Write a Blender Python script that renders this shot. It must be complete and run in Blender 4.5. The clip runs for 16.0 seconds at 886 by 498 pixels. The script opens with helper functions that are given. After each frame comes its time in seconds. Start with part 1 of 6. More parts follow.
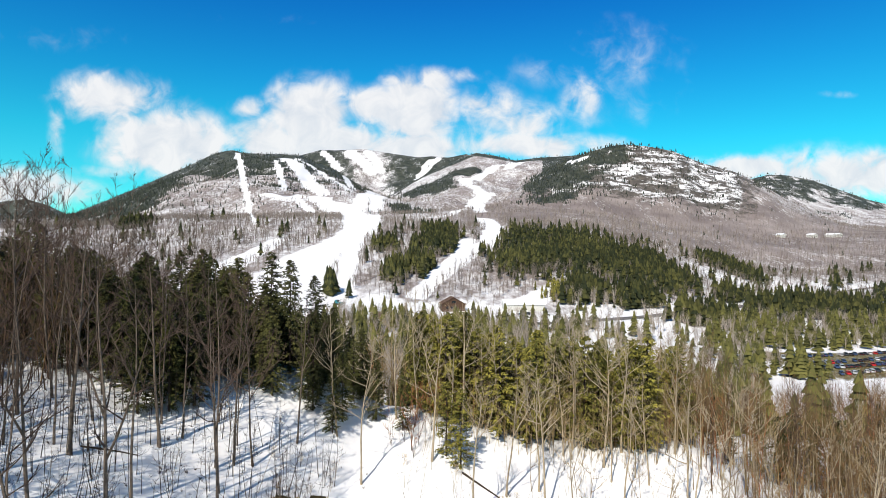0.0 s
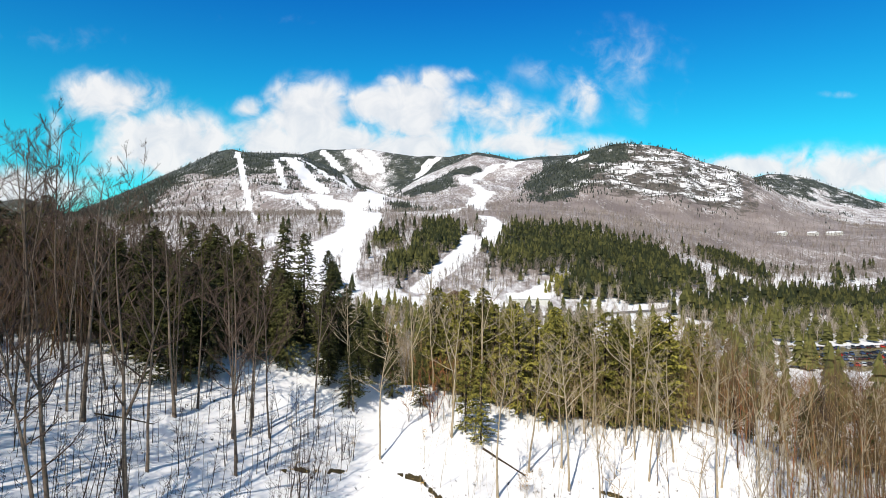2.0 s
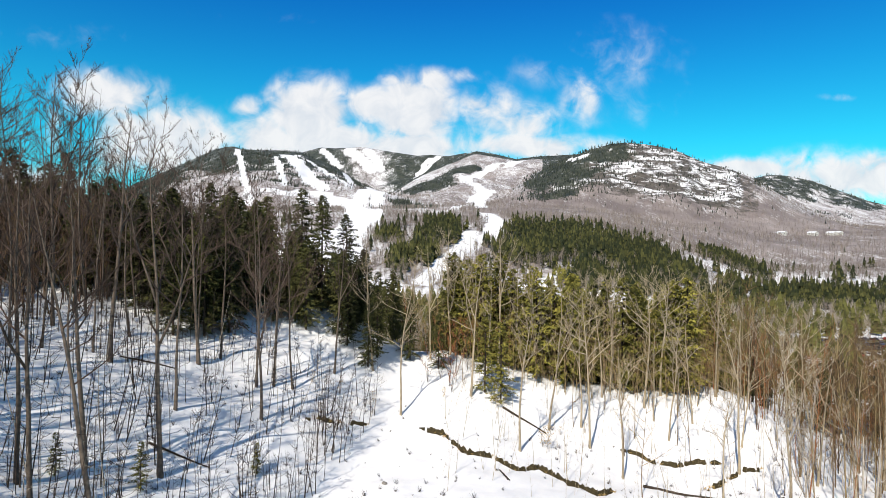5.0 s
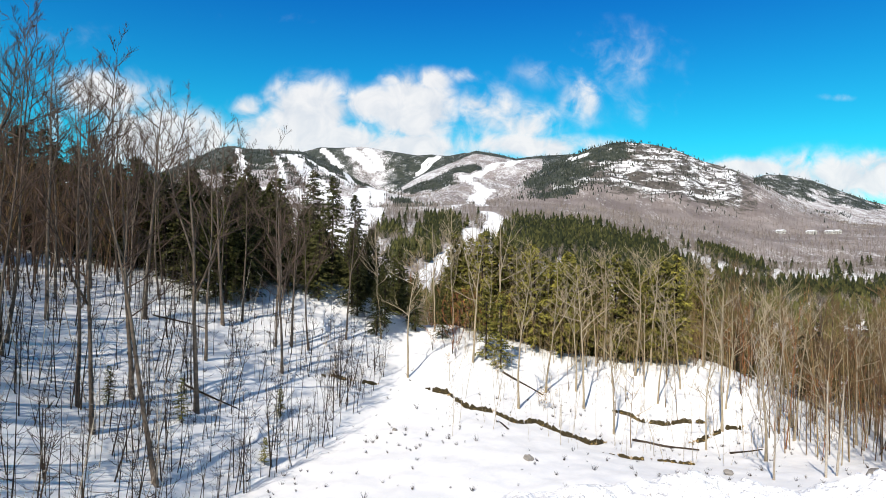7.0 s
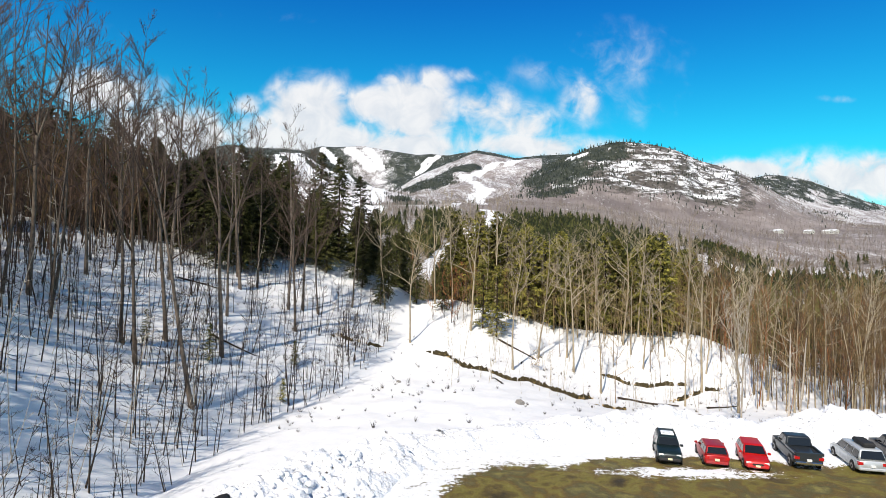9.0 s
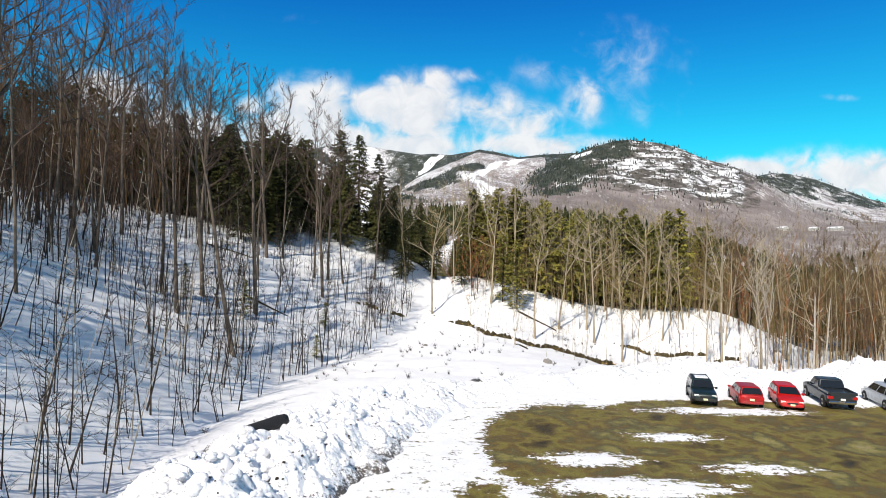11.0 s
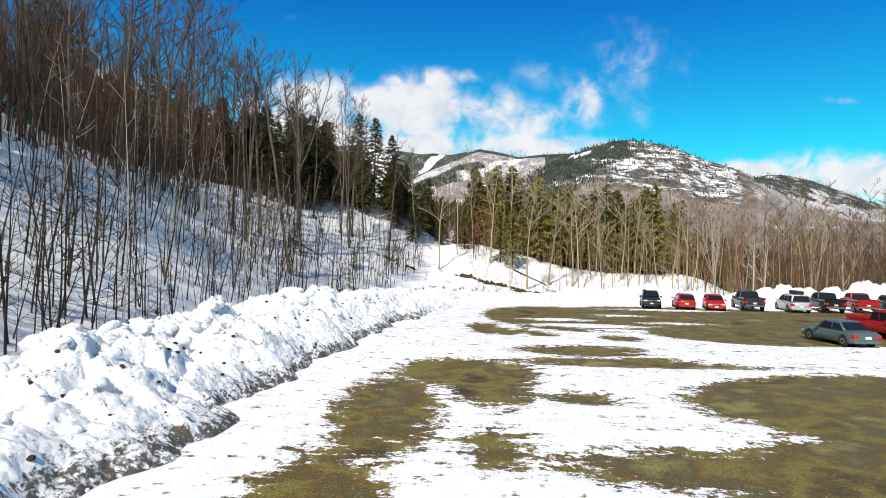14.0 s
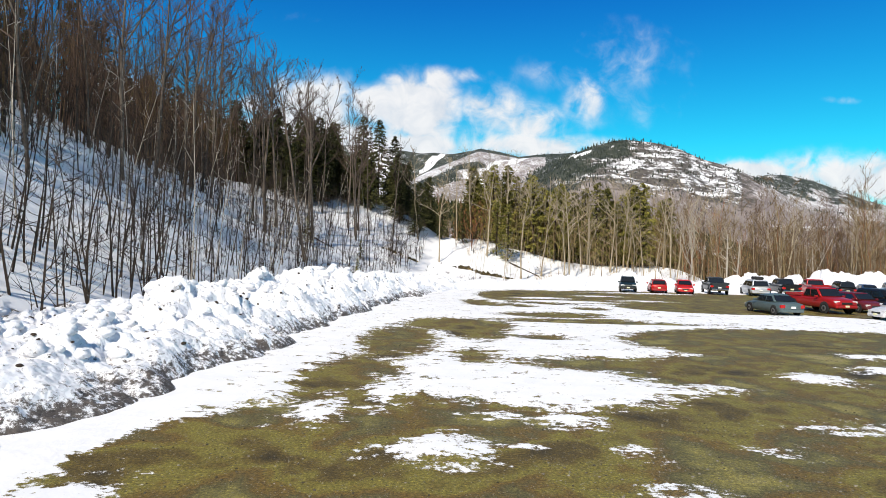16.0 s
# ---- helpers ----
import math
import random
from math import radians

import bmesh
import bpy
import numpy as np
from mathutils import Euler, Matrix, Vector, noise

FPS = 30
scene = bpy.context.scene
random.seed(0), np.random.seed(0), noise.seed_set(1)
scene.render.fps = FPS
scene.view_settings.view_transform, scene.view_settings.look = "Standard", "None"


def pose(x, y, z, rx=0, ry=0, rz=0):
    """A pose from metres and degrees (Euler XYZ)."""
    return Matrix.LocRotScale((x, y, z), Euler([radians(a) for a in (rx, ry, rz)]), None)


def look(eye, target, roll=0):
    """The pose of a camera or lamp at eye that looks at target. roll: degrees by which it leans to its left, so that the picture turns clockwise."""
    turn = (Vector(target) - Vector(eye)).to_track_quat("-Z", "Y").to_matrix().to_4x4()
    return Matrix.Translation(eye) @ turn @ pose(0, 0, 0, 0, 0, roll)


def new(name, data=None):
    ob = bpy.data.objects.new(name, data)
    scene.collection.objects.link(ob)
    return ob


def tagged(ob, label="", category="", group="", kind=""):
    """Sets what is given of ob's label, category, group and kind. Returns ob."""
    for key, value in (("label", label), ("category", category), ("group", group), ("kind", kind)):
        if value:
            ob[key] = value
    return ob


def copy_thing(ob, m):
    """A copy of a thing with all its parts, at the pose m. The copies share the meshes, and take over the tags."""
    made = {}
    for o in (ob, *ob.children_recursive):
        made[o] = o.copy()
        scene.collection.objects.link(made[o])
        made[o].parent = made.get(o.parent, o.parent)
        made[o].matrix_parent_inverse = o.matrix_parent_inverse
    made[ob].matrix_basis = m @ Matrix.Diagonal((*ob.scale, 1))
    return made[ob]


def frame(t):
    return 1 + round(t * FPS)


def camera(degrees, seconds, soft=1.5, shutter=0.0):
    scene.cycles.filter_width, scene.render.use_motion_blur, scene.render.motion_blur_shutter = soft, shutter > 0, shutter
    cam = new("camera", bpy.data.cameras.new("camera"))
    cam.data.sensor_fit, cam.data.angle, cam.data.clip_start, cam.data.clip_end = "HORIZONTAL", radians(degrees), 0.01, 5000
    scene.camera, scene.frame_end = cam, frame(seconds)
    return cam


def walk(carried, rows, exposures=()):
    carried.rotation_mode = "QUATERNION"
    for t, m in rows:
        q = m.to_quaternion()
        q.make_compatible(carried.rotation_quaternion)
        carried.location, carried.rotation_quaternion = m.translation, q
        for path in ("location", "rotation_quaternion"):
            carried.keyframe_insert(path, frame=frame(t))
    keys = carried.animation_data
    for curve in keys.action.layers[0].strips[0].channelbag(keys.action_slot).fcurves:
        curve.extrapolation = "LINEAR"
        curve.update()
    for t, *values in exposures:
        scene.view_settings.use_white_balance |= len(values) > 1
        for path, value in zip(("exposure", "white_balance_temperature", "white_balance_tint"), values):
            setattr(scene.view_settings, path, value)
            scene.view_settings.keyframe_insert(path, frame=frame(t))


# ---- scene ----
import functools

cam = camera(72.0, 16.0, soft=0.5)
PATH = [
    (0, (7.423, -4.194, 32.331), (7.434, -2.194, 32.348), 0.5),
    (0.5, (6.398, -3.352, 31.323), (6.41, -1.352, 31.339), 0.5),
    (1, (5.422, -2.619, 30.235), (5.435, -0.619, 30.253), 0.5),
    (1.5, (5.034, -2.321, 29.247), (5.047, -0.321, 29.264), 0.4),
    (2, (4.72, -1.947, 28.301), (4.733, 0.053, 28.318), 0.5),
    (2.5, (4.219, -1.172, 27.27), (4.233, 0.828, 27.288), 0.6),
    (3, (3.859, -0.539, 26.259), (3.874, 1.461, 26.275), 0.7),
    (3.5, (3.381, -0.273, 25.325), (3.397, 1.727, 25.342), 0.7),
    (4, (2.794, -0.142, 24.445), (2.811, 1.858, 24.462), 0.8),
    (6.5, (1.269, -6.235, 19.993), (1.286, -4.235, 20.01), 0.9),
    (7, (1.285, -7.428, 19.106), (1.302, -5.428, 19.123), 0.9),
    (7.5, (1.34, -9.147, 18.21), (1.357, -7.147, 18.228), 0.9),
    (8, (1.323, -11.097, 17.242), (1.341, -9.097, 17.26), 1.0),
    (8.5, (1.382, -12.62, 16.276), (1.401, -10.62, 16.294), 1.1),
    (9, (1.203, -13.532, 15.272), (1.222, -11.532, 15.289), 1.1),
    (9.5, (0.608, -13.785, 14.148), (0.624, -11.785, 14.164), 0.9),
    (12, (-2.398, -16.53, 9.189), (-2.391, -14.53, 9.207), 1.0),
    (12.5, (-2.582, -19.008, 8.219), (-2.575, -17.008, 8.237), 1.0),
    (13, (-2.588, -22.072, 7.231), (-2.581, -20.072, 7.25), 1.0),
    (13.5, (-2.675, -25.73, 6.073), (-2.666, -23.731, 6.091), 1.1),
    (14, (-2.52, -29.056, 4.928), (-2.509, -27.056, 4.946), 1.3),
    (14.5, (-2.523, -31.787, 4.409), (-2.512, -29.787, 4.425), 1.3),
    (15, (-2.472, -33.802, 4.111), (-2.462, -31.802, 4.127), 1.3),
    (15.5, (-2.388, -35.327, 3.902), (-2.378, -33.327, 3.919), 1.3),
    (16, (-2.364, -36.397, 3.799), (-2.355, -34.397, 3.815), 1.4),
]
walk(cam, [(t, look(eye, target, roll)) for t, eye, target, roll in PATH])

# ---- world, sun and exposure ----
SUN_TURN, SUN_RISE = radians(204), radians(44)
scene.view_settings.exposure = 0.18
SUN_WAY = Vector((math.sin(SUN_TURN) * math.cos(SUN_RISE), math.cos(SUN_TURN) * math.cos(SUN_RISE), math.sin(SUN_RISE)))
sun = new("sun", bpy.data.lights.new("sun", "SUN"))
sun.data.energy, sun.data.angle, sun.data.color = 4.55, radians(0.5), (1.0, 0.91, 0.79)
sun.matrix_world = look(SUN_WAY * 100, (0, 0, 0))


def node(tree, kind, **values):
    n = tree.nodes.new(kind)
    for key, value in values.items():
        if key in n.inputs:
            n.inputs[key].default_value = value
        else:
            setattr(n, key, value)
    return n


def maths(tree, how, a, b=0.0, c=0.0, clamp=False):
    n = tree.nodes.new("ShaderNodeMath")
    n.operation, n.use_clamp = how, clamp
    for slot, v in zip(n.inputs, (a, b, c)):
        if isinstance(v, (int, float)):
            slot.default_value = v
        else:
            tree.links.new(v, slot)
    return n.outputs[0]


def noise_at(tree, vector, scale, detail=5.0, rough=0.55, distortion=0.0):
    n = node(tree, "ShaderNodeTexNoise", Scale=scale, Detail=detail, Roughness=rough, Distortion=distortion)
    tree.links.new(vector, n.inputs["Vector"])
    return n.outputs["Fac"]


def ramp(tree, value, stops, mode="LINEAR"):
    n = tree.nodes.new("ShaderNodeValToRGB")
    n.color_ramp.interpolation = mode
    els = n.color_ramp.elements
    while len(els) < len(stops):
        els.new(0.5)
    for e, (at, col) in zip(els, stops):
        e.position, e.color = at, (*col, 1) if len(col) == 3 else col
    tree.links.new(value, n.inputs["Fac"])
    return n.outputs["Color"]


def blend(tree, fac, a, b, how="MIX"):
    n = tree.nodes.new("ShaderNodeMix")
    n.data_type, n.blend_type = "RGBA", how
    for slot, v in ((n.inputs["Factor"], fac), (n.inputs["A"], a), (n.inputs["B"], b)):
        if isinstance(v, (int, float)):
            slot.default_value = v
        elif isinstance(v, tuple):
            slot.default_value = (*v, 1)
        else:
            tree.links.new(v, slot)
    return n.outputs["Result"]


# Clouds: bearing tangent, rise, half width, half height, thickness.
CLOUDS_WEST = [(-0.455, 0.18, 0.085, 0.046, 1.3), (-0.4, 0.168, 0.04, 0.03, 0.9), (-0.505, 0.2, 0.055, 0.03, 0.75), (-0.545, 0.252, 0.07, 0.036, 1), (-0.5, 0.262, 0.05, 0.022, 0.6), (-0.58, 0.232, 0.04, 0.022, 0.55), (-0.628, 0.2, 0.014, 0.045, 0.5), (-0.6, 0.265, 0.05, 0.012, 0.4), (-0.55, 0.13, 0.1, 0.012, 0.34)]
CLOUDS_MIDDLE = [(-0.215, 0.225, 0.062, 0.05, 1.3), (-0.315, 0.238, 0.026, 0.017, 0.75), (-0.29, 0.182, 0.055, 0.035, 1), (-0.18, 0.175, 0.09, 0.034, 1.25), (-0.265, 0.222, 0.03, 0.025, 0.55), (-0.04, 0.235, 0.056, 0.048, 1.3), (-0.108, 0.245, 0.045, 0.028, 0.95), (-0.012, 0.285, 0.03, 0.018, 0.8), (0.04, 0.295, 0.035, 0.013, 0.5), (-0.075, 0.282, 0.03, 0.013, 0.5), (-0.05, 0.172, 0.08, 0.024, 1.15), (-0.15, 0.225, 0.018, 0.02, 0.5)]
CLOUDS_THIN = [(0.082, 0.238, 0.05, 0.036, 0.72), (0.05, 0.192, 0.045, 0.022, 0.55), (0.152, 0.212, 0.055, 0.036, 0.62), (0.235, 0.26, 0.036, 0.042, 0.58), (0.14, 0.178, 0.13, 0.02, 0.85), (0.25, 0.18, 0.06, 0.016, 0.55), (0.29, 0.32, 0.12, 0.07, 0.3), (0.2, 0.3, 0.09, 0.03, 0.3), (0.33, 0.25, 0.08, 0.04, 0.26)]
CLOUDS_LOW = [(-0.69, 0.098, 0.1, 0.026, 1.1), (-0.72, 0.115, 0.06, 0.02, 0.8), (0.51, 0.148, 0.085, 0.017, 1), (0.58, 0.162, 0.04, 0.012, 0.6), (0.655, 0.135, 0.11, 0.036, 1.1), (0.72, 0.16, 0.05, 0.02, 0.7), (0.655, 0.27, 0.035, 0.008, 0.3), (-0.64, 0.345, 0.16, 0.03, 0.2), (-0.3, 0.385, 0.2, 0.018, 0.16)]
world = bpy.data.worlds.new("world")
scene.world = world
world.use_nodes = True
wt = world.node_tree
wt.nodes.clear()
sky = node(wt, "ShaderNodeTexSky", sky_type="NISHITA", sun_disc=False, sun_elevation=SUN_RISE, sun_rotation=SUN_TURN, air_density=1.0, dust_density=0.2, ozone_density=2.5)
way = wt.nodes.new("ShaderNodeTexCoord").outputs["Generated"]
split = wt.nodes.new("ShaderNodeSeparateXYZ")
wt.links.new(way, split.inputs[0])
ahead = maths(wt, "MAXIMUM", split.outputs["Y"], 0.05)
bearing, rise = maths(wt, "DIVIDE", split.outputs["X"], ahead), maths(wt, "DIVIDE", split.outputs["Z"], ahead)
flat = wt.nodes.new("ShaderNodeCombineXYZ")
wt.links.new(bearing, flat.inputs[0])
wt.links.new(rise, flat.inputs[1])
puff = noise_at(wt, flat.outputs[0], 11.0, 8.0, 0.58, 0.5)
fine = noise_at(wt, flat.outputs[0], 24.0, 5.0, 0.55, 0.6)
cover = None
for u, e, wide, high, thick in CLOUDS_WEST + CLOUDS_MIDDLE + CLOUDS_THIN + CLOUDS_LOW:
    dx = maths(wt, "DIVIDE", maths(wt, "SUBTRACT", bearing, u), wide)
    dy = maths(wt, "DIVIDE", maths(wt, "SUBTRACT", rise, e), high)
    d2 = maths(wt, "ADD", maths(wt, "MULTIPLY", dx, dx), maths(wt, "MULTIPLY", dy, dy))
    lump = maths(wt, "MULTIPLY", maths(wt, "EXPONENT", maths(wt, "MULTIPLY", d2, -0.75)), thick)
    cover = lump if cover is None else maths(wt, "MAXIMUM", maths(wt, "ADD", maths(wt, "MULTIPLY", cover, 0.25), maths(wt, "MULTIPLY", lump, 0.9)), maths(wt, "MAXIMUM", cover, lump))
ragged = maths(wt, "ADD", maths(wt, "MULTIPLY", maths(wt, "SUBTRACT", puff, 0.5), 1.5), maths(wt, "MULTIPLY", maths(wt, "SUBTRACT", fine, 0.5), 1.0))
dense = maths(wt, "ADD", cover, maths(wt, "MULTIPLY", ragged, maths(wt, "MINIMUM", maths(wt, "MULTIPLY", cover, 2.0), 1.0)))
mask = node(wt, "ShaderNodeMapRange", interpolation_type="SMOOTHSTEP")
wt.links.new(dense, mask.inputs["Value"])
mask.inputs["From Min"].default_value, mask.inputs["From Max"].default_value = 0.13, 0.82
front = maths(wt, "GREATER_THAN", split.outputs["Y"], 0.06)
mask_out = maths(wt, "MULTIPLY", maths(wt, "MULTIPLY", mask.outputs[0], front), 0.96)
hue = ramp(wt, maths(wt, "MULTIPLY", maths(wt, "MAXIMUM", split.outputs["Z"], 0.0), 2.0), [(0.0, (0.3, 1.5, 1.4)), (0.35, (0.1, 1.4, 1.44)), (0.55, (0.06, 1.1, 1.5)), (0.75, (0.04, 0.8, 1.5)), (0.88, (0.04, 0.62, 1.4)), (1.0, (0.5, 0.9, 1.25))])
sunward = node(wt, "ShaderNodeMapRange", interpolation_type="SMOOTHSTEP")
wt.links.new(split.outputs["Y"], sunward.inputs["Value"])
sunward.inputs["From Min"].default_value, sunward.inputs["From Max"].default_value = -0.35, 0.15
blue = blend(wt, 1.0, sky.outputs[0], blend(wt, sunward.outputs[0], (0.8, 0.98, 1.05), hue), "MULTIPLY")
shade = ramp(wt, fine, [(0.3, (7.4, 7.9, 8.6)), (0.62, (9.6, 9.6, 9.7))])
out = blend(wt, mask_out, blue, shade)
bg = node(wt, "ShaderNodeBackground", Strength=0.085)
wt.links.new(out, bg.inputs["Color"])
wt.links.new(bg.outputs[0], wt.nodes.new("ShaderNodeOutputWorld").inputs["Surface"])

# ---- materials ----


def material(name, colour=None, rough=0.8, metal=0.0, spec=0.3):
    """A new material; returns it with its tree, shader and object-space coordinates."""
    m = bpy.data.materials.new(name)
    m.use_nodes = True
    t = m.node_tree
    s = t.nodes["Principled BSDF"]
    s.inputs["Roughness"].default_value, s.inputs["Metallic"].default_value, s.inputs["Specular IOR Level"].default_value = rough, metal, spec
    if colour:
        s.inputs["Base Color"].default_value = (*colour, 1)
    return m, t, s, t.nodes.new("ShaderNodeTexCoord").outputs["Object"]


def bump(t, s, value, strength, distance):
    b = node(t, "ShaderNodeBump", Strength=strength, Distance=distance)
    t.links.new(value, b.inputs["Height"])
    t.links.new(b.outputs[0], s.inputs["Normal"])


def grainy(name, a, b, scale, rough=0.85, strength=0.3, distance=0.02, spread=0.35, spec=0.25):
    """Two tones in noise of two sizes, each object and each island a little apart."""
    m, t, s, at = material(name, rough=rough, spec=spec)
    n = maths(t, "ADD", maths(t, "MULTIPLY", noise_at(t, at, scale), 0.65), maths(t, "MULTIPLY", noise_at(t, at, scale * 7), 0.35))
    own = t.nodes.new("ShaderNodeObjectInfo").outputs["Random"]
    isle = t.nodes.new("ShaderNodeNewGeometry").outputs["Random Per Island"]
    v = maths(t, "ADD", n, maths(t, "MULTIPLY", maths(t, "SUBTRACT", maths(t, "ADD", own, isle), 1.0), spread * 0.5))
    t.links.new(ramp(t, v, [(0.25, a), (0.75, b)]), s.inputs["Base Color"])
    bump(t, s, n, strength, distance)
    return m


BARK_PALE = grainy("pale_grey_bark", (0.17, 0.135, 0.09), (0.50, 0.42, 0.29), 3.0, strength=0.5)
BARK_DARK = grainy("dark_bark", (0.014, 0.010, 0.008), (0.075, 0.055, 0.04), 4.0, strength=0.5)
BARK_BIRCH = grainy("birch_bark", (0.16, 0.13, 0.1), (0.6, 0.54, 0.45), 5.0, strength=0.2)
TWIG_BROWN = grainy("brown_twigs", (0.055, 0.033, 0.015), (0.22, 0.142, 0.065), 2.0, strength=0.0)
TWIG_RED = grainy("russet_twigs", (0.16, 0.06, 0.025), (0.38, 0.17, 0.07), 2.0, strength=0.0)
NEEDLE = grainy("conifer_needles", (0.018, 0.022, 0.008), (0.105, 0.105, 0.03), 1.2, strength=0.0, spread=0.7)
NEEDLE_OLIVE = grainy("olive_pine_needles", (0.06, 0.062, 0.014), (0.33, 0.295, 0.058), 1.2, strength=0.0, spread=0.7)
FAR_NEEDLE = grainy("far_conifer_needles", (0.018, 0.024, 0.008), (0.135, 0.13, 0.036), 0.02, strength=0.0, spread=0.8)
MOUNTAIN_NEEDLE = grainy("mountain_conifer_needles", (0.014, 0.022, 0.02), (0.075, 0.085, 0.062), 0.02, strength=0.0, spread=0.8)
BARK_BROWN = grainy("brown_bark", (0.075, 0.05, 0.03), (0.30, 0.215, 0.13), 4.0, strength=0.4)
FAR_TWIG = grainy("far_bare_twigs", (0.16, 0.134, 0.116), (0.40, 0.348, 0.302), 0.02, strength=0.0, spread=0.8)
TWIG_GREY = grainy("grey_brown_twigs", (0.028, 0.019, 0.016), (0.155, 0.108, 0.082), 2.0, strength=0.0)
TWIG_TAN = grainy("tan_twigs", (0.13, 0.09, 0.04), (0.40, 0.30, 0.15), 2.0, strength=0.0)
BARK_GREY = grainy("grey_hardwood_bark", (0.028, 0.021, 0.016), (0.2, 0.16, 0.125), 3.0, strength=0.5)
TWIG_DARK = grainy("dark_brown_twigs", (0.036, 0.023, 0.017), (0.17, 0.108, 0.074), 2.0, strength=0.0)
LEAF_DRY = grainy("dry_beech_leaves", (0.35, 0.22, 0.06), (0.62, 0.46, 0.2), 6.0, strength=0.0)

# Ground: snow, gravel lot, woodland floor and bare rock by the sheet's own zones.
GROUND, t, s, at = material("ground_surface", rough=0.6)
zone = lambda name: node(t, "ShaderNodeAttribute", attribute_name=name).outputs["Fac"]
lumps, grit = noise_at(t, at, 0.9, 6), noise_at(t, at, 4.5, 7, 0.74)
tiny = noise_at(t, at, 16.0, 6, 0.85)
snow = ramp(t, maths(t, "ADD", maths(t, "MULTIPLY", lumps, 0.6), maths(t, "MULTIPLY", grit, 0.4)), [(0.2, (0.76, 0.78, 0.81)), (0.6, (0.87, 0.87, 0.87))])
mud_patch = noise_at(t, at, 0.3, 7, 0.6, 0.2)
mud = ramp(t, mud_patch, [(0.32, (0.04, 0.03, 0.011)), (0.40, (0.115, 0.082, 0.02)), (0.46, (0.19, 0.165, 0.034)), (0.51, (0.135, 0.086, 0.021)), (0.56, (0.1, 0.088, 0.033)), (0.63, (0.225, 0.195, 0.052)), (0.72, (0.3, 0.25, 0.11))])
mud = blend(t, 1.0, mud, ramp(t, tiny, [(0.32, (0.2, 0.2, 0.2)), (0.47, (0.75, 0.75, 0.75)), (0.58, (1.45, 1.42, 1.35)), (0.68, (3.6, 3.5, 3.2))]), "MULTIPLY")
streaky = t.nodes.new("ShaderNodeMapping")
t.links.new(at, streaky.inputs["Vector"])
streaky.inputs["Scale"].default_value = (0.75, 1.0, 1.0)
torn = noise_at(t, streaky.outputs[0], 1.6, 8, 0.68)
ruts = t.nodes.new("ShaderNodeMapping")
t.links.new(at, ruts.inputs["Vector"])
ruts.inputs["Rotation"].default_value, ruts.inputs["Scale"].default_value = (0, 0, radians(-62)), (0.14, 1.5, 1.0)
tyre = noise_at(t, ruts.outputs[0], 1.7, 6, 0.6)
pebble = node(t, "ShaderNodeTexVoronoi", Scale=13.0, Randomness=1.0)
t.links.new(at, pebble.inputs["Vector"])
mud = blend(t, maths(t, "MULTIPLY", maths(t, "SUBTRACT", 0.2, pebble.outputs["Distance"]), 9.0, clamp=True), mud, ramp(t, grit, [(0.4, (0.08, 0.07, 0.05)), (0.6, (0.42, 0.39, 0.33))]))
edge = maths(t, "ADD", zone("bare"), maths(t, "ADD", maths(t, "MULTIPLY", maths(t, "SUBTRACT", grit, 0.5), 2.1), maths(t, "ADD", maths(t, "MULTIPLY", maths(t, "SUBTRACT", torn, 0.5), 2.3), maths(t, "MULTIPLY", maths(t, "SUBTRACT", tyre, 0.5), 1.1))))
is_mud = maths(t, "MULTIPLY", maths(t, "SUBTRACT", edge, 0.41), 7.0, clamp=True)
stretched = t.nodes.new("ShaderNodeMapping")
t.links.new(at, stretched.inputs["Vector"])
stretched.inputs["Scale"].default_value = (1.0, 0.4, 0.35)
wood_n = maths(t, "ADD", maths(t, "MULTIPLY", noise_at(t, stretched.outputs[0], 0.02, 8, 0.62), 0.5), maths(t, "MULTIPLY", noise_at(t, stretched.outputs[0], 0.16, 5, 0.65), 0.5))
wood = ramp(t, noise_at(t, at, 0.012, 6), [(0.35, (0.175, 0.146, 0.138)), (0.65, (0.315, 0.272, 0.252))])
is_wood = maths(t, "MULTIPLY", maths(t, "SUBTRACT", maths(t, "ADD", maths(t, "MULTIPLY", zone("wood"), 0.42), wood_n), 0.76), 5.0, clamp=True)
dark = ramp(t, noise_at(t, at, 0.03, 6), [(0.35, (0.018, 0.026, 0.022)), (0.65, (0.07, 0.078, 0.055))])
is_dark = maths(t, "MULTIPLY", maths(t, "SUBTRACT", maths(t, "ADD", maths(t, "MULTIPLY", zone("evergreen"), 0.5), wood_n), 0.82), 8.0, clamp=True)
rock = ramp(t, noise_at(t, at, 0.05, 7), [(0.3, (0.04, 0.037, 0.032)), (0.7, (0.15, 0.13, 0.11))])
ledges = t.nodes.new("ShaderNodeMapping")
t.links.new(at, ledges.inputs["Vector"])
ledges.inputs["Scale"].default_value = (0.6, 0.35, 1.6)
is_rock = maths(t, "MULTIPLY", maths(t, "SUBTRACT", maths(t, "ADD", maths(t, "MULTIPLY", zone("rock"), 0.42), noise_at(t, ledges.outputs[0], 0.03, 10, 0.78)), 0.85), 14.0, clamp=True)
col = blend(t, is_wood, snow, wood)
col = blend(t, is_rock, col, rock)
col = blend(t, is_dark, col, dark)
col = blend(t, is_mud, col, mud)
t.links.new(col, s.inputs["Base Color"])
t.links.new(maths(t, "SUBTRACT", 0.75, maths(t, "MULTIPLY", is_mud, 0.1)), s.inputs["Roughness"])
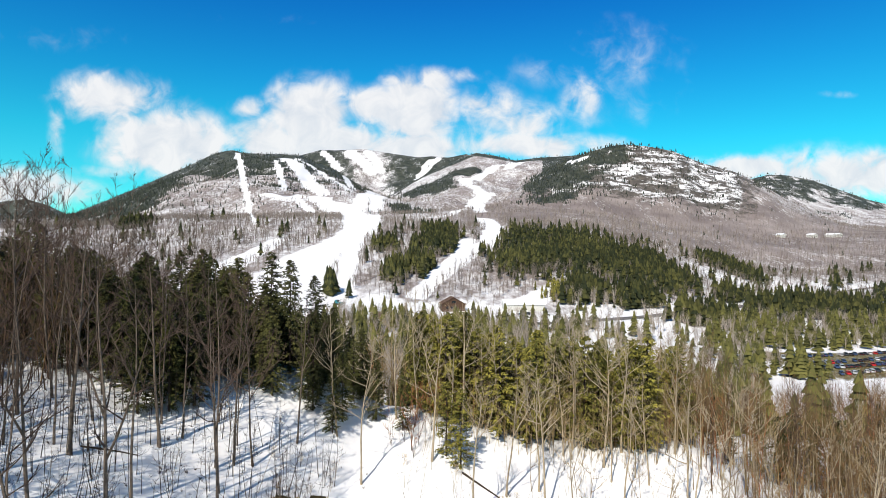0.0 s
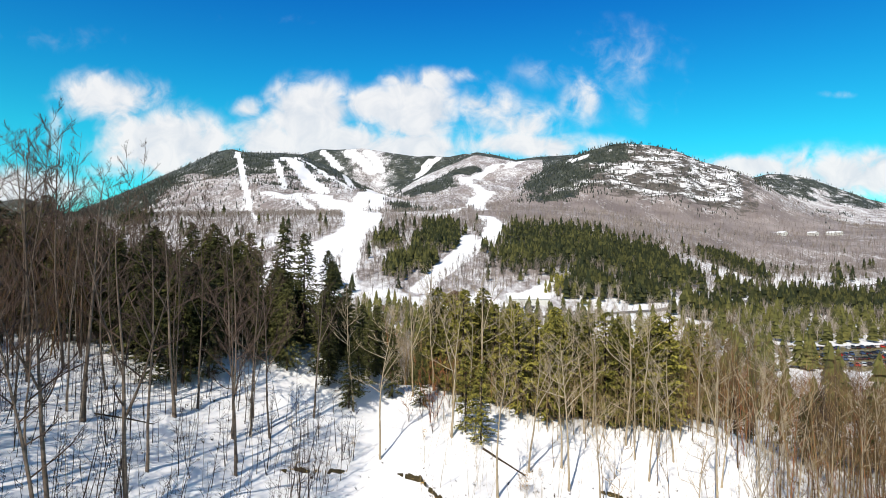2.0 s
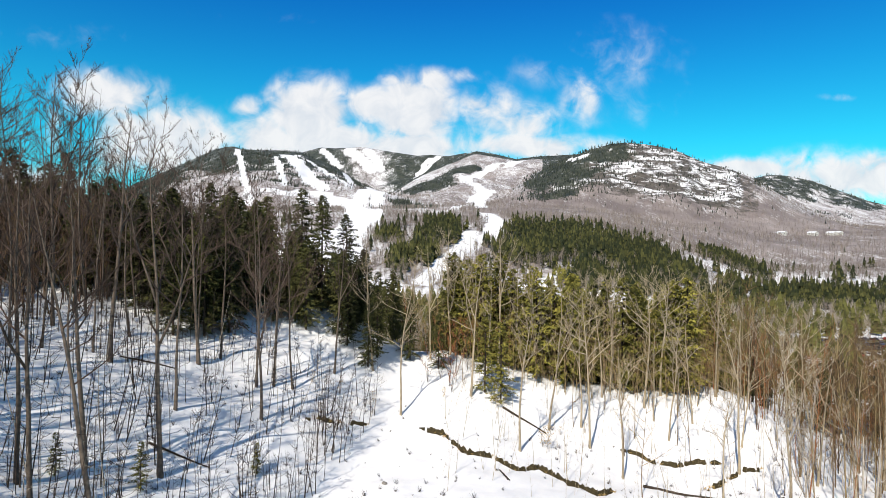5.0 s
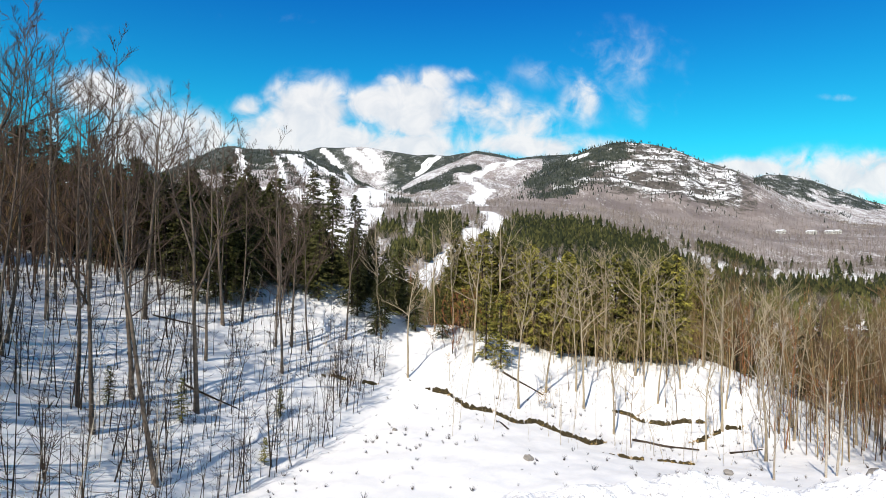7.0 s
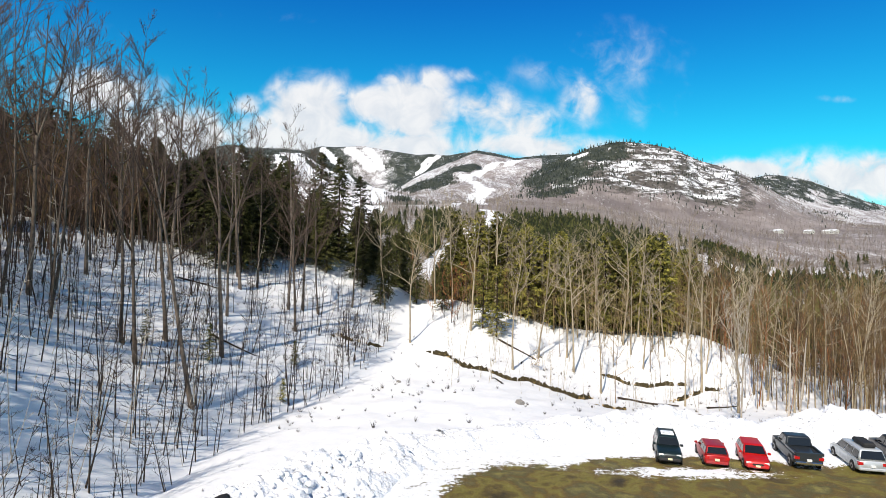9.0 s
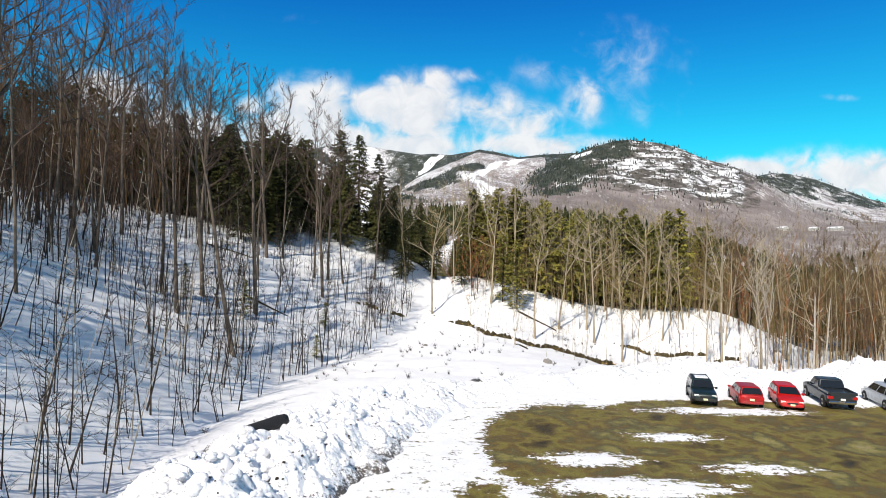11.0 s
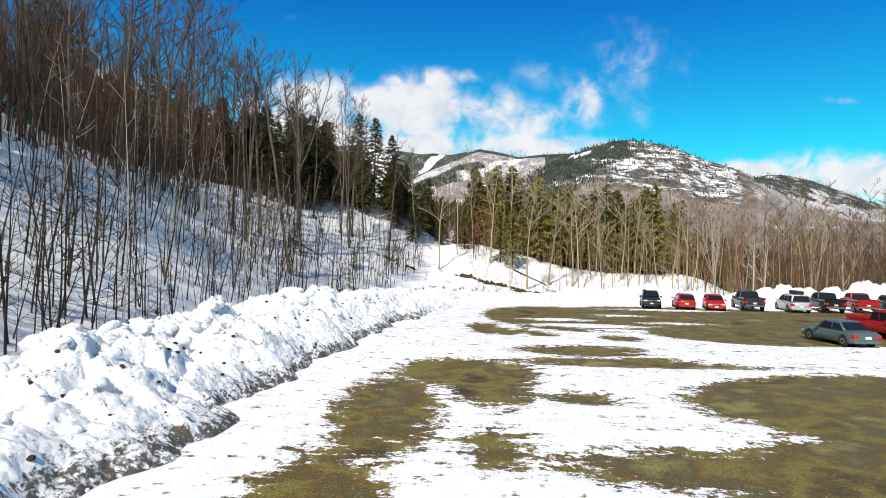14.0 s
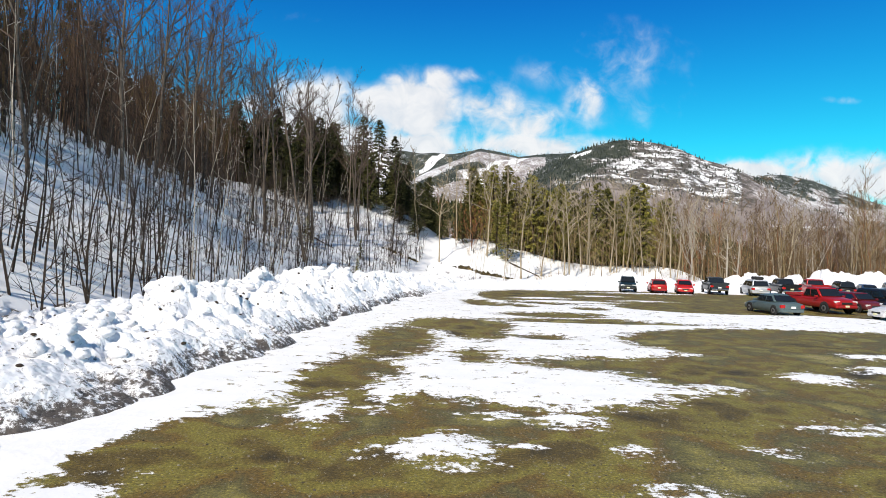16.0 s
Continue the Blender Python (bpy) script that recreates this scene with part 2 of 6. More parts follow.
bump(t, s, maths(t, "ADD", maths(t, "ADD", lumps, maths(t, "MULTIPLY", grit, 0.4)), maths(t, "MULTIPLY", maths(t, "MULTIPLY", tiny, is_mud), 0.3)), 0.35, 0.12)

# ---- ground ----

def smooth(a, b, v):
    t = np.clip((v - a) / (b - a), 0, 1)
    return t * t * (3 - 2 * t)


def wave(x, y, size, seed=0.0):
    """Cheap rolling noise of about -1 to 1 with features of that size."""
    a, b = x / size + seed, y / size - 1.7 * seed
    return (np.sin(a * 1.9 + 1.3 * np.sin(b * 1.1 + seed)) + np.sin(b * 2.3 + 1.7 * np.sin(a * 0.7 - seed))
            + 0.7 * np.sin(a * 3.1 - b * 2.7 + np.sin(a + b))) / 2.7


# Ridges: distance of crest, distance of foot, then crest as (bearing tangent, rise per metre of distance).
RIDGES = {
    "far_left": (4300, 3400, [(-1.0, 0.06), (-.72, .081), (-.676, .087), (-.643, .078), (-.605, .060), (-.55, .03), (-.5, -.02)]),
    "west": (2600, 1250, [(-1.1, -.02), (-.7, .02), (-.61, .056), (-.56, .076), (-.495, .104), (-.42, .137), (-.37, .161), (-.35, .167), (-.337, .169),
                          (-.32, .164), (-.263, .163), (-.226, .161), (-.17, .138), (-.125, .11), (-.08, .088), (0, .04), (.1, .0)]),
    "summit": (4500, 3000, [(-.6, -.05), (-.5, .0), (-.45, .06), (-.30, .13), (-.226, .161), (-.194, .170), (-.17, .169), (-.125, .172), (-.08, .165), (-.036, .159), (-.013, .161),
                            (.015, .159), (.043, .165), (.1, .155), (.2, .15), (.32, .13), (.5, .06), (.6, -.05)]),
    "middle": (3100, 1500, [(-.16, .03), (-.087, .091), (-.04, .121), (.006, .145), (.043, .163), (.061, .168), (.09, .164), (.126, .156), (.163, .161),
                            (.228, .166), (.256, .172), (.3, .168), (.4, .14), (.5, .08), (.65, -.05)]),
    "east": (1900, 1300, [(.08, .06), (.145, .125), (.2, .150), (.246, .172), (.284, .183), (.307, .186), (.348, .182), (.386, .175), (.432, .156), (.478, .145),
                          (.525, .126), (.571, .098), (.65, .06), (.8, .0)]),
    "far_right": (2900, 1900, [(.3, -.05), (.45, .08), (.515, .130), (.543, .137), (.571, .137), (.617, .129), (.664, .112), (.71, .096), (.76, .085), (.9, .06), (1.1, .05)]),
}


def height(x, y):
    """Height of the bare ground."""
    x, y = np.asarray(x, float), np.asarray(y, float)
    foot = np.interp(y, [-50, 10, 39, 47, 65, 90], [-17, -16.5, -15, -12.5, -5.5, -2])
    near_hill = 1 - smooth(10, 62, y)
    limit = 24 + 26 * near_hill
    hill = limit * (1 - np.exp(-np.maximum(foot - x, 0) * (.72 + .08 * near_hill) / limit)) * (1 - .75 * smooth(75, 170, y))
    hill = hill + np.where(hill > 0.3, .35 * wave(x, y, 6.0), 0)
    knoll = 7.2 * np.exp(-((y - 94) / 17.0) ** 2) * smooth(-45, -8, x) * (1 - smooth(44, 66, x))
    shelf = -5 * smooth(2, 30, x) * smooth(36, 74, y)
    near = hill + knoll + shelf + np.where(y > 36, .12 * wave(x, y, 3.1, 2.0), 0) * smooth(36, 44, y)
    u = x / np.maximum(y + 4, 60)
    right = smooth(.22, .6, u)
    sink = 1 - .5 * smooth(-.42, -.62, u) * smooth(700, 1200, y)
    mid = np.interp(y, [110, 160, 250, 330, 400, 600, 675, 900, 1200, 1600, 5000], [-2, -10, -14, -10, -2, 28, 40, 75, 108, 150, 200])
    low = np.interp(y, [110, 160, 250, 330, 400, 600, 675, 900, 1200, 1600, 5000], [-5, -14, -19, -19, -16, -10, -6, 12, 60, 118, 200])
    vale = mid * sink * (1 - right) + low * right + wave(x, y, 90.0) * 2.5 * smooth(150, 500, y) + wave(x, y, 260.0, 1.0) * 9 * smooth(600, 1200, y)
    b = smooth(104, 150, y)
    base = near * (1 - b) + (vale + hill * .8) * b
    out = base
    for crest, toe, line in RIDGES.values():
        us, es = zip(*line)
        top = 32 + crest * np.interp(u, us, es)
        s = np.clip((y - toe) / (crest - toe), 0, 1)
        rise = s ** 1.25
        gully = wave(u * 2600, y * .35, 130.0, crest * .01) * .07 + wave(u * 2600, y, 55.0, crest * .02) * .025
        z = base + np.maximum(top - base, 0) * (rise + gully * 4 * s * (1 - s)) - np.maximum(y - crest, 0) * .35
        out = np.where(y > toe, np.maximum(out, z), out)
    return out

TRAILS = {
    "lift_line": [(-829, 2507, 10.0), (-702, 2160, 9.0), (-501, 1579, 7.0), (-399, 1294, 5.0), (-245, 829, 3.0)],
    "upper_narrow": [(-608, 2267, 9.0), (-496, 1910, 8.0), (-394, 1568, 7.0)],
    "upper_wide": [(-594, 2362, 26.0), (-431, 1974, 30.0), (-340, 1700, 24.0), (-283, 1512, 14.0)],
    "upper_side": [(-560, 2402, 12.0), (-413, 2166, 17.0), (-254, 1768, 13.0)],
    "upper_small": [(-383, 2520, 12.0), (-270, 1899, 13.0)],
    "upper_link": [(-240, 2420, 22.0), (-168, 1294, 16.0)],
    "main_run": [(-300, 1470, 22.0), (-213, 1320, 34.0), (-150, 1180, 34.0), (-110, 930, 30.0), (-96, 780, 24.0), (-104, 661, 22.0), (-112, 575, 26.0), (-112, 495, 30.0), (-100, 420, 32.0), (-75, 350, 26.0)],
    "main_east": [(-97, 862, 12.0), (-84, 632, 9.0), (-67, 484, 7.0), (-58, 395, 5.0)],
    "west_run": [(-177, 694, 9.0), (-172, 590, 11.0), (-172, 521, 12.0), (-178, 480, 11.0), (-203, 495, 9.0)],
    "scar": [(-402, 1427, 12.0), (-351, 1382, 16.0), (-339, 1495, 12.0)],
    "hill_patch": [(104, 2322, 22.0), (119, 1989, 20.0), (142, 1848, 22.0), (113, 1726, 18.0), (88, 1219, 12.0)],
    "hill_top": [(300, 2640, 16.0), (385, 2892, 26.0)],
    "side_run": [(-391, 1413, 9.0), (-339, 1443, 9.0), (-263, 1277, 8.0)],
    "lower_knob": [(-150, 1560, 17.0), (-144, 1472, 16.0), (-131, 1299, 14.0)],
    "east_run": [(86, 1072, 17.0), (86, 865, 14.0), (65, 705, 11.0), (39, 633, 10.0), (18, 536, 8.0), (1, 484, 8.0), (-9, 432, 7.0)],
    "east_upper": [(41, 729, 9.0), (25, 602, 7.0), (3, 502, 6.0)],
    "base_area": [(-70, 375, 28.0), (-37, 372, 26.0), (-12, 385, 26.0), (15, 400, 22.0), (40, 380, 16.0)],
    "hill_run": [(367, 2853, 15.0), (237, 2672, 14.0), (183, 2493, 13.0), (93, 2263, 12.0)],
    "hill_lower": [(164, 1896, 13.0), (101, 1715, 12.0), (30, 1173, 8.0), (-11, 1067, 7.0)],
    "fork_left": [(-56, 4420, 12.0), (-115, 4222, 12.0), (-151, 3960, 11.0)],
    "fork_right": [(-6, 4449, 14.0), (-68, 4230, 14.0), (-132, 4065, 13.0)],
    "bowl_a": [(-842, 4414, 29.0), (-759, 4249, 28.0), (-672, 4087, 27.0)],
    "bowl_b": [(-658, 4438, 41.0), (-541, 4245, 39.0), (-464, 4088, 38.0)],
    "bowl_c": [(-519, 4445, 29.0), (-431, 4248, 28.0), (-404, 4134, 27.0)],
    "ledge_clearing": [(60, 398, 11.0), (104, 466, 9.0), (127, 460, 8.0), (158, 468, 6.0)],
    "roadside": [(80, 362, 9.0), (112, 380, 8.0), (173, 424, 8.0), (240, 480, 8.0), (361, 620, 9.0), (560, 758, 10.0)],
    "knob_right": [(405, 1853, 14.0), (444, 1834, 14.0)],
}
# Stands of conifers: centre x, y, radius across and along.
STANDS = [
    (2, 665, 27, 55),
    (-51, 639, 10, 21),
    (142, 681, 75, 147),
    (84, 560, 28, 57),
    (161, 585, 32, 65),
    (-71, 418, 6, 12),
    (-60, 1297, 36, 72),
    (-32, 2235, 113, 227),
    (277, 1750, 35, 71),
    (232, 621, 25, 51),
    (272, 503, 25, 51),
    (383, 793, 33, 66),
    (326, 499, 50, 63),
    (-396, 806, 16, 32),
    (-28, 492, 8, 16),
    (6, 765, 22, 75),
    (-10, 535, 12, 34),
    (-82, 1394, 34, 70),
    (-44, 1262, 40, 60),
    (199, 545, 20, 50),
    (222, 640, 22, 60),
    (109, 447, 16, 33),
    (148, 426, 23, 23),
    (179, 405, 22, 25),
]

# Bare gravel in the lot: centre x, y, half length, half width.
BARE = [(7.8, 21.2, 6.4, 9.6), (20.4, 22.5, 13.3, 11.4), (19.1, 11.9, 7.6, 5.2), (1.6, 12.4, 1.8, 3.0), (4.0, 9.9, .8, 1.0), (8.8, 8.4, 1.1, 1.0), (5.5, 3.1, 3.4, 1.5), (-1.2, -3.2, 2.8, 2.8), (7.8, -.3, 5.8, 1.1),
        (36, 18, 18, 14), (62, 6, 34, 24), (40, -8, 17, 12)]
BARE_NEAR = [(-4.1, -9.4, 1.4, 4.4), (-.5, -5, 1.5, 3.8), (-5, -17.9, 1.3, 3.6), (17, -8.6, 10.4, 6), (3.7, -14.7, 2.6, 1.1), (2.6, -7.8, 1.0, .7), (-.9, -13.5, .6, 1.1), (9.5, -16.6, 4.4, 1.5), (13, -16, 9, 4.6),
             (-3, -28, 6.4, 7.6), (4, -30, 12, 8.8), (17, -25, 15, 9.2), (10, -36, 40, 12)]
# Snow left in streaks on it.
STREAKS = [(19.7, 29.9, 6.6, 1.2), (13, 23.3, 2.9, 1.0), (7, 19, 3, 1.3), (15.5, 17.8, 3.1, .9), (8.2, 15, 5.2, 1.5), (9.7, 12.4, 2.6, 1.1), (2.5, 13.6, 1.0, 2.4), (30, 4, 5, .8), (38, 2, 6, .7)]
STREAKS_NEAR = [(-5.2, -21.7, 0.72, 1.7), (-3.7, -19.4, 0.72, 2.29), (-2.2, -24.5, 1.08, 1.27), (.7, -22.2, 0.99, 0.68), (-1, -21.9, 0.81, 0.51), (1.6, -24.5, 0.45, 0.51), (1.8, -26.6, 0.81, 0.51), (6.8, -22.4, 1.17, 0.51), (15.3, -11.7, 1.44, 0.94), (13.6, -14.8, 1.44, 1.1),
                (10.1, -16.5, 1.35, 1.19), (5.7, -18.4, 1.17, 0.77), (15.5, 2.2, 8, 3.4), (-3.6, -24.7, 0.36, 0.42), (-.6, -24.2, 0.36, 0.34), (-8, -27.4, 0.9, 1.19), (4.4, -24.2, 0.36, 0.34), (8.8, -22, 0.54, 0.42), (24, 0, 3, 1.9), (20, -12.5, 1.8, 0.51)]


def along(points, x, y):
    """Distance from a line in the plan, in parts of its half width."""
    best = np.full(np.shape(x), 1e9)
    for (x0, y0, w0), (x1, y1, w1) in zip(points, points[1:]):
        dx, dy = x1 - x0, y1 - y0
        k = np.clip(((x - x0) * dx + (y - y0) * dy) / (dx * dx + dy * dy), 0, 1)
        best = np.minimum(best, np.hypot(x - x0 - k * dx, (y - y0 - k * dy)) / (w0 + k * (w1 - w0)))
    return best


def on_trail(x, y):
    out = np.zeros(np.shape(x))
    for name, line in TRAILS.items():
        out = np.maximum(out, 1 - smooth(0.8, 1.15, along(line, x, y) + .18 * wave(x, y, 24.0)))
    return out


def in_stand(x, y):
    out = np.zeros(np.shape(x))
    for cx, cy, a, b in STANDS:
        out = np.maximum(out, 1 - smooth(.75, 1.15, np.hypot((x - cx) / a, (y - cy) / b) + .2 * wave(x, y, 20.0)))
    return out


def upland(x, y, z):
    """Share of evergreens on the high slopes."""
    u = x / np.maximum(y + 4, 60)
    rough = 70 * wave(x, y, 130.0) + 45 * wave(x, y, 47.0, 3.0)
    west = smooth(190, 320, z + rough + 170 * smooth(-.38, -.5, u)) * (y > 1300)
    summit = 1.1 * smooth(230, 360, z + .7 * rough) * (1 - .48 * np.exp(-((u + .115) / .042) ** 2))
    flank = .205 + (z - 179) * .00071
    east = smooth(.09, -.05, u - flank + .05 * wave(x, y, 60.0) + .03 * wave(x, y, 23.0, 2.0)) * smooth(120, 165, z)
    shoulder = 1 - smooth(.75, 1.2, along([(-160, 2380, 75.0), (-34, 2338, 80.0), (54, 2423, 60.0), (150, 2560, 42.0)], x, y) + .2 * wave(x, y, 70.0))
    right = smooth(190, 300, z + rough)
    out = np.where((y > 2700), summit, west)
    out = np.where((u > -.06) & (u < .17) & (y > 1500) & (y < 2930), shoulder, out)
    out = np.where((u > .12) & (u < .52) & (y < 2200) & (y > 1400), east * smooth(.125, .17, u + .015 * wave(x, y, 60.0)), out)
    out = np.where((u < -.5) & (y > 3000), 1.0, out)
    return np.clip(np.where((u > .52), right * (y > 1700) * (1.0 + .4 * wave(x, y, 34.0)), out), 0, 1)


def bare_ground(x, y):
    """Where the gravel of the lot lies free of snow."""
    lot = smooth(-9.6, -8.4, x - .12 * np.maximum(y, 0)) * (1 - smooth(32, 35, y)) * (1 - smooth(95, 100, x))
    inside = lambda spots: functools.reduce(np.maximum, [(1 - np.hypot((x - cx) / a, (y - cy) / b)) * min(a, b) for cx, cy, a, b in spots])
    free = np.minimum(inside(BARE + BARE_NEAR), -inside(STREAKS + STREAKS_NEAR))
    out = .7 + .8 * np.clip(free, -.74, 1.0) + .1 * wave(x, y, .9, 4.0)
    far_lot = smooth(0, 6, np.minimum(np.minimum(x - 178 + .2 * (y - 230), 262 - x), np.minimum(y - 236 - .35 * (x - 150), 330 + .1 * (x - 200) - y)))
    return np.maximum(np.where(lot > 0, out, -.6) * lot - .6 * (1 - lot), far_lot * 1.2 - .4)


def full_height(x, y):
    return height(x, y)


rows = np.concatenate([np.arange(-70, -40, .8), np.arange(-40, 36, .35), np.arange(36, 112, .6), np.geomspace(112.5, 4950, 280)])
cols = np.linspace(-1.12, 1.12, 521)
V, U = np.meshgrid(rows, cols, indexing="ij")
GX, GY = U * np.maximum(V + 60, 78), V
GZ = full_height(GX, GY)


def sheet(name, X, Y, Z, mat):
    n, m = X.shape
    idx = np.arange(n * m).reshape(n, m)
    quads = np.stack([idx[:-1, :-1], idx[:-1, 1:], idx[1:, 1:], idx[1:, :-1]], -1).reshape(-1, 4)
    me = bpy.data.meshes.new(name)
    me.vertices.add(n * m)
    me.vertices.foreach_set("co", np.stack([X, Y, Z], -1).astype(np.float32).ravel())
    me.loops.add(quads.size)
    me.loops.foreach_set("vertex_index", quads.astype(np.int32).ravel())
    me.polygons.add(len(quads))
    me.polygons.foreach_set("loop_start", np.arange(0, quads.size, 4, dtype=np.int32))
    me.update(calc_edges=True)
    me.polygons.foreach_set("use_smooth", np.ones(len(quads), bool))
    me.materials.append(mat)
    return new(name, me)


trail = on_trail(GX, GY)
stand = in_stand(GX, GY)
high = upland(GX, GY, GZ)
bare = bare_ground(GX, GY)
GZ = GZ + .05 * (1 - smooth(.2, .7, bare)) * (GY < 40) + (.10 * wave(GX, GY, 1.7, 5.0) + .05 * wave(GX, GY, .7, 2.0)) * smooth(34, 40, GY) * (GY < 112)
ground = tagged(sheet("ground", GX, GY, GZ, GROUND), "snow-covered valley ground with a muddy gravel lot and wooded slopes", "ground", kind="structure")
U_ = GX / np.maximum(GY + 4, 60)
masks = {
    "bare": bare,
    "wood": smooth(330, 480, GY + 40 * wave(GX, GY, 70.0)) * (1 - trail) * (1 - .4 * smooth(.38, .55, U_) * (1 - smooth(700, 900, GY))) * (1 + .22 * smooth(850, 1150, GY) * (1 - smooth(1450, 1800, GY)) * smooth(-.04, .1, U_)) * (1 - .08 * smooth(.46, .52, U_) * smooth(1800, 2100, GY)) * np.where((U_ > .19) & (U_ < .5) & (GY > 1500) & (GY < 2200), .42, 1) * (1 + .12 * smooth(-.06, -.16, U_) * smooth(1150, 1350, GY)) * (1 - .12 * smooth(.1, -.05, U_) * smooth(500, 700, GY)),
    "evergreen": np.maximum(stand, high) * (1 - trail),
    "rock": smooth(1350, 1500, GY) * (1 - trail) * np.where((U_ > .17) & (U_ < .53) & (GY < 2200), .97, .3 * (GY < 2800) + .15),
}
for name, data in masks.items():
    a = ground.data.attributes.new(name, "FLOAT", "POINT")
    a.data.foreach_set("value", np.asarray(data, np.float32).ravel())


# ---- making meshes ----
class Shape:
    """Collects vertices and faces of one mesh."""

    def __init__(self):
        self.v, self.f, self.m = [], [], []

    def tube(self, points, radii, sides=5, slot=0, tip=False):
        start = len(self.v)
        n = len(points)
        for i, (p, r) in enumerate(zip(points, radii)):
            d = (points[min(i + 1, n - 1)] - points[max(i - 1, 0)]).normalized()
            a = d.cross(Vector((1, 0, 0)) if abs(d.x) < .8 else Vector((0, 1, 0))).normalized()
            b = d.cross(a)
            for k in range(sides):
                w = 2 * math.pi * k / sides
                self.v.append(p + (a * math.cos(w) + b * math.sin(w)) * r)
        for i in range(n - 1):
            for k in range(sides):
                o, q = start + i * sides, (k + 1) % sides
                self.f.append((o + k, o + q, o + sides + q, o + sides + k))
                self.m.append(slot)

    def spike(self, a, b, r, slot=0):
        """A slim three-sided twig."""
        d = (b - a).normalized()
        s1 = d.cross(Vector((0, 0, 1)) if abs(d.z) < .8 else Vector((1, 0, 0))).normalized() * r
        s2 = d.cross(s1.normalized()) * r
        i = len(self.v)
        self.v += [a + s1, a - s1 * .5 + s2 * .87, a - s1 * .5 - s2 * .87, b]
        self.f += [(i, i + 1, i + 3), (i + 1, i + 2, i + 3), (i + 2, i, i + 3)]
        self.m += [slot] * 3

    def spray(self, a, b, w, lift, slot=0):
        """A folded, pointed spray of needles."""
        d = b - a
        s = d.cross(Vector((0, 0, 1)))
        s = (s.normalized() if s.length > 1e-4 else Vector((1, 0, 0))) * w
        mid = a + d * .45
        i = len(self.v)
        self.v += [a, mid + s - Vector((0, 0, lift)), b, mid - s - Vector((0, 0, lift * 1.4))]
        self.f += [(i, i + 1, i + 2), (i, i + 2, i + 3)]
        self.m += [slot] * 2

    def mesh(self, name, *mats, smooth_faces=False):
        me = bpy.data.meshes.new(name)
        me.from_pydata([tuple(v) for v in self.v], [], self.f)
        for m in mats:
            me.materials.append(m)
        if len(mats) > 1:
            me.polygons.foreach_set("material_index", np.array(self.m, np.int32))
        if smooth_faces:
            me.polygons.foreach_set("use_smooth", np.ones(len(self.f), bool))
        me.update()
        return me


def thing(name, label, category, group="", kind=""):
    return tagged(new(name), label, category, group, kind)


def piece(name, me, parent, label=""):
    ob = new(name, me)
    ob.parent = parent
    if label:
        tagged(ob, label)
    return ob


def rnd(a, b):
    return random.uniform(a, b)


def bent_line(start, way, length, steps, wander, lift):
    """A wandering line of points, and its last direction."""
    line, d, p = [start.copy()], way.normalized(), start.copy()
    for j in range(steps):
        d = (d + Vector((rnd(-wander, wander), rnd(-wander, wander), rnd(-wander, wander) * .6 + lift))).normalized()
        p = p + d * length / steps
        line.append(p.copy())
    return line, d


def point_on(line, k):
    f = k * (len(line) - 1)
    i = min(int(f), len(line) - 2)
    return line[i].lerp(line[i + 1], f - i), (line[i + 1] - line[i]).normalized()


def branch(crown, start, way, length, r0, subs, sprigs, open_=.75):
    """A limb with side branches, each ending in a brush of fine sprigs."""
    line, d = bent_line(start, way, length, 4, .26, .09)
    crown.tube(line, [r0 * (1 - .82 * j / 4) + .005 for j in range(5)], 4)
    for j in range(subs + 1):
        k = .22 + .78 * (j + rnd(0, .7)) / (subs + .7) if j < subs else .97
        o, along_ = point_on(line, min(k, .98))
        e = (along_ + Vector((rnd(-open_, open_), rnd(-open_, open_), rnd(-.15, .5)))).normalized()
        l2 = max(length * rnd(.25, .55) * (1.2 - .6 * k), .5)
        sub, e = bent_line(o, e, l2, 2, .22, .1)
        r1 = r0 * .4 * (1 - .5 * k) + .005
        crown.tube(sub, [r1, r1 * .7, .005], 3)
        for m_ in range(sprigs):
            o2, a2 = point_on(sub, rnd(.15, 1.0))
            e2 = (a2 + Vector((rnd(-.8, .8), rnd(-.8, .8), rnd(-.2, .65)))).normalized()
            crown.spike(o2, o2 + e2 * rnd(.35, 1.0) * min(max(l2 * .6, .45), 1.3), rnd(.007, .014))


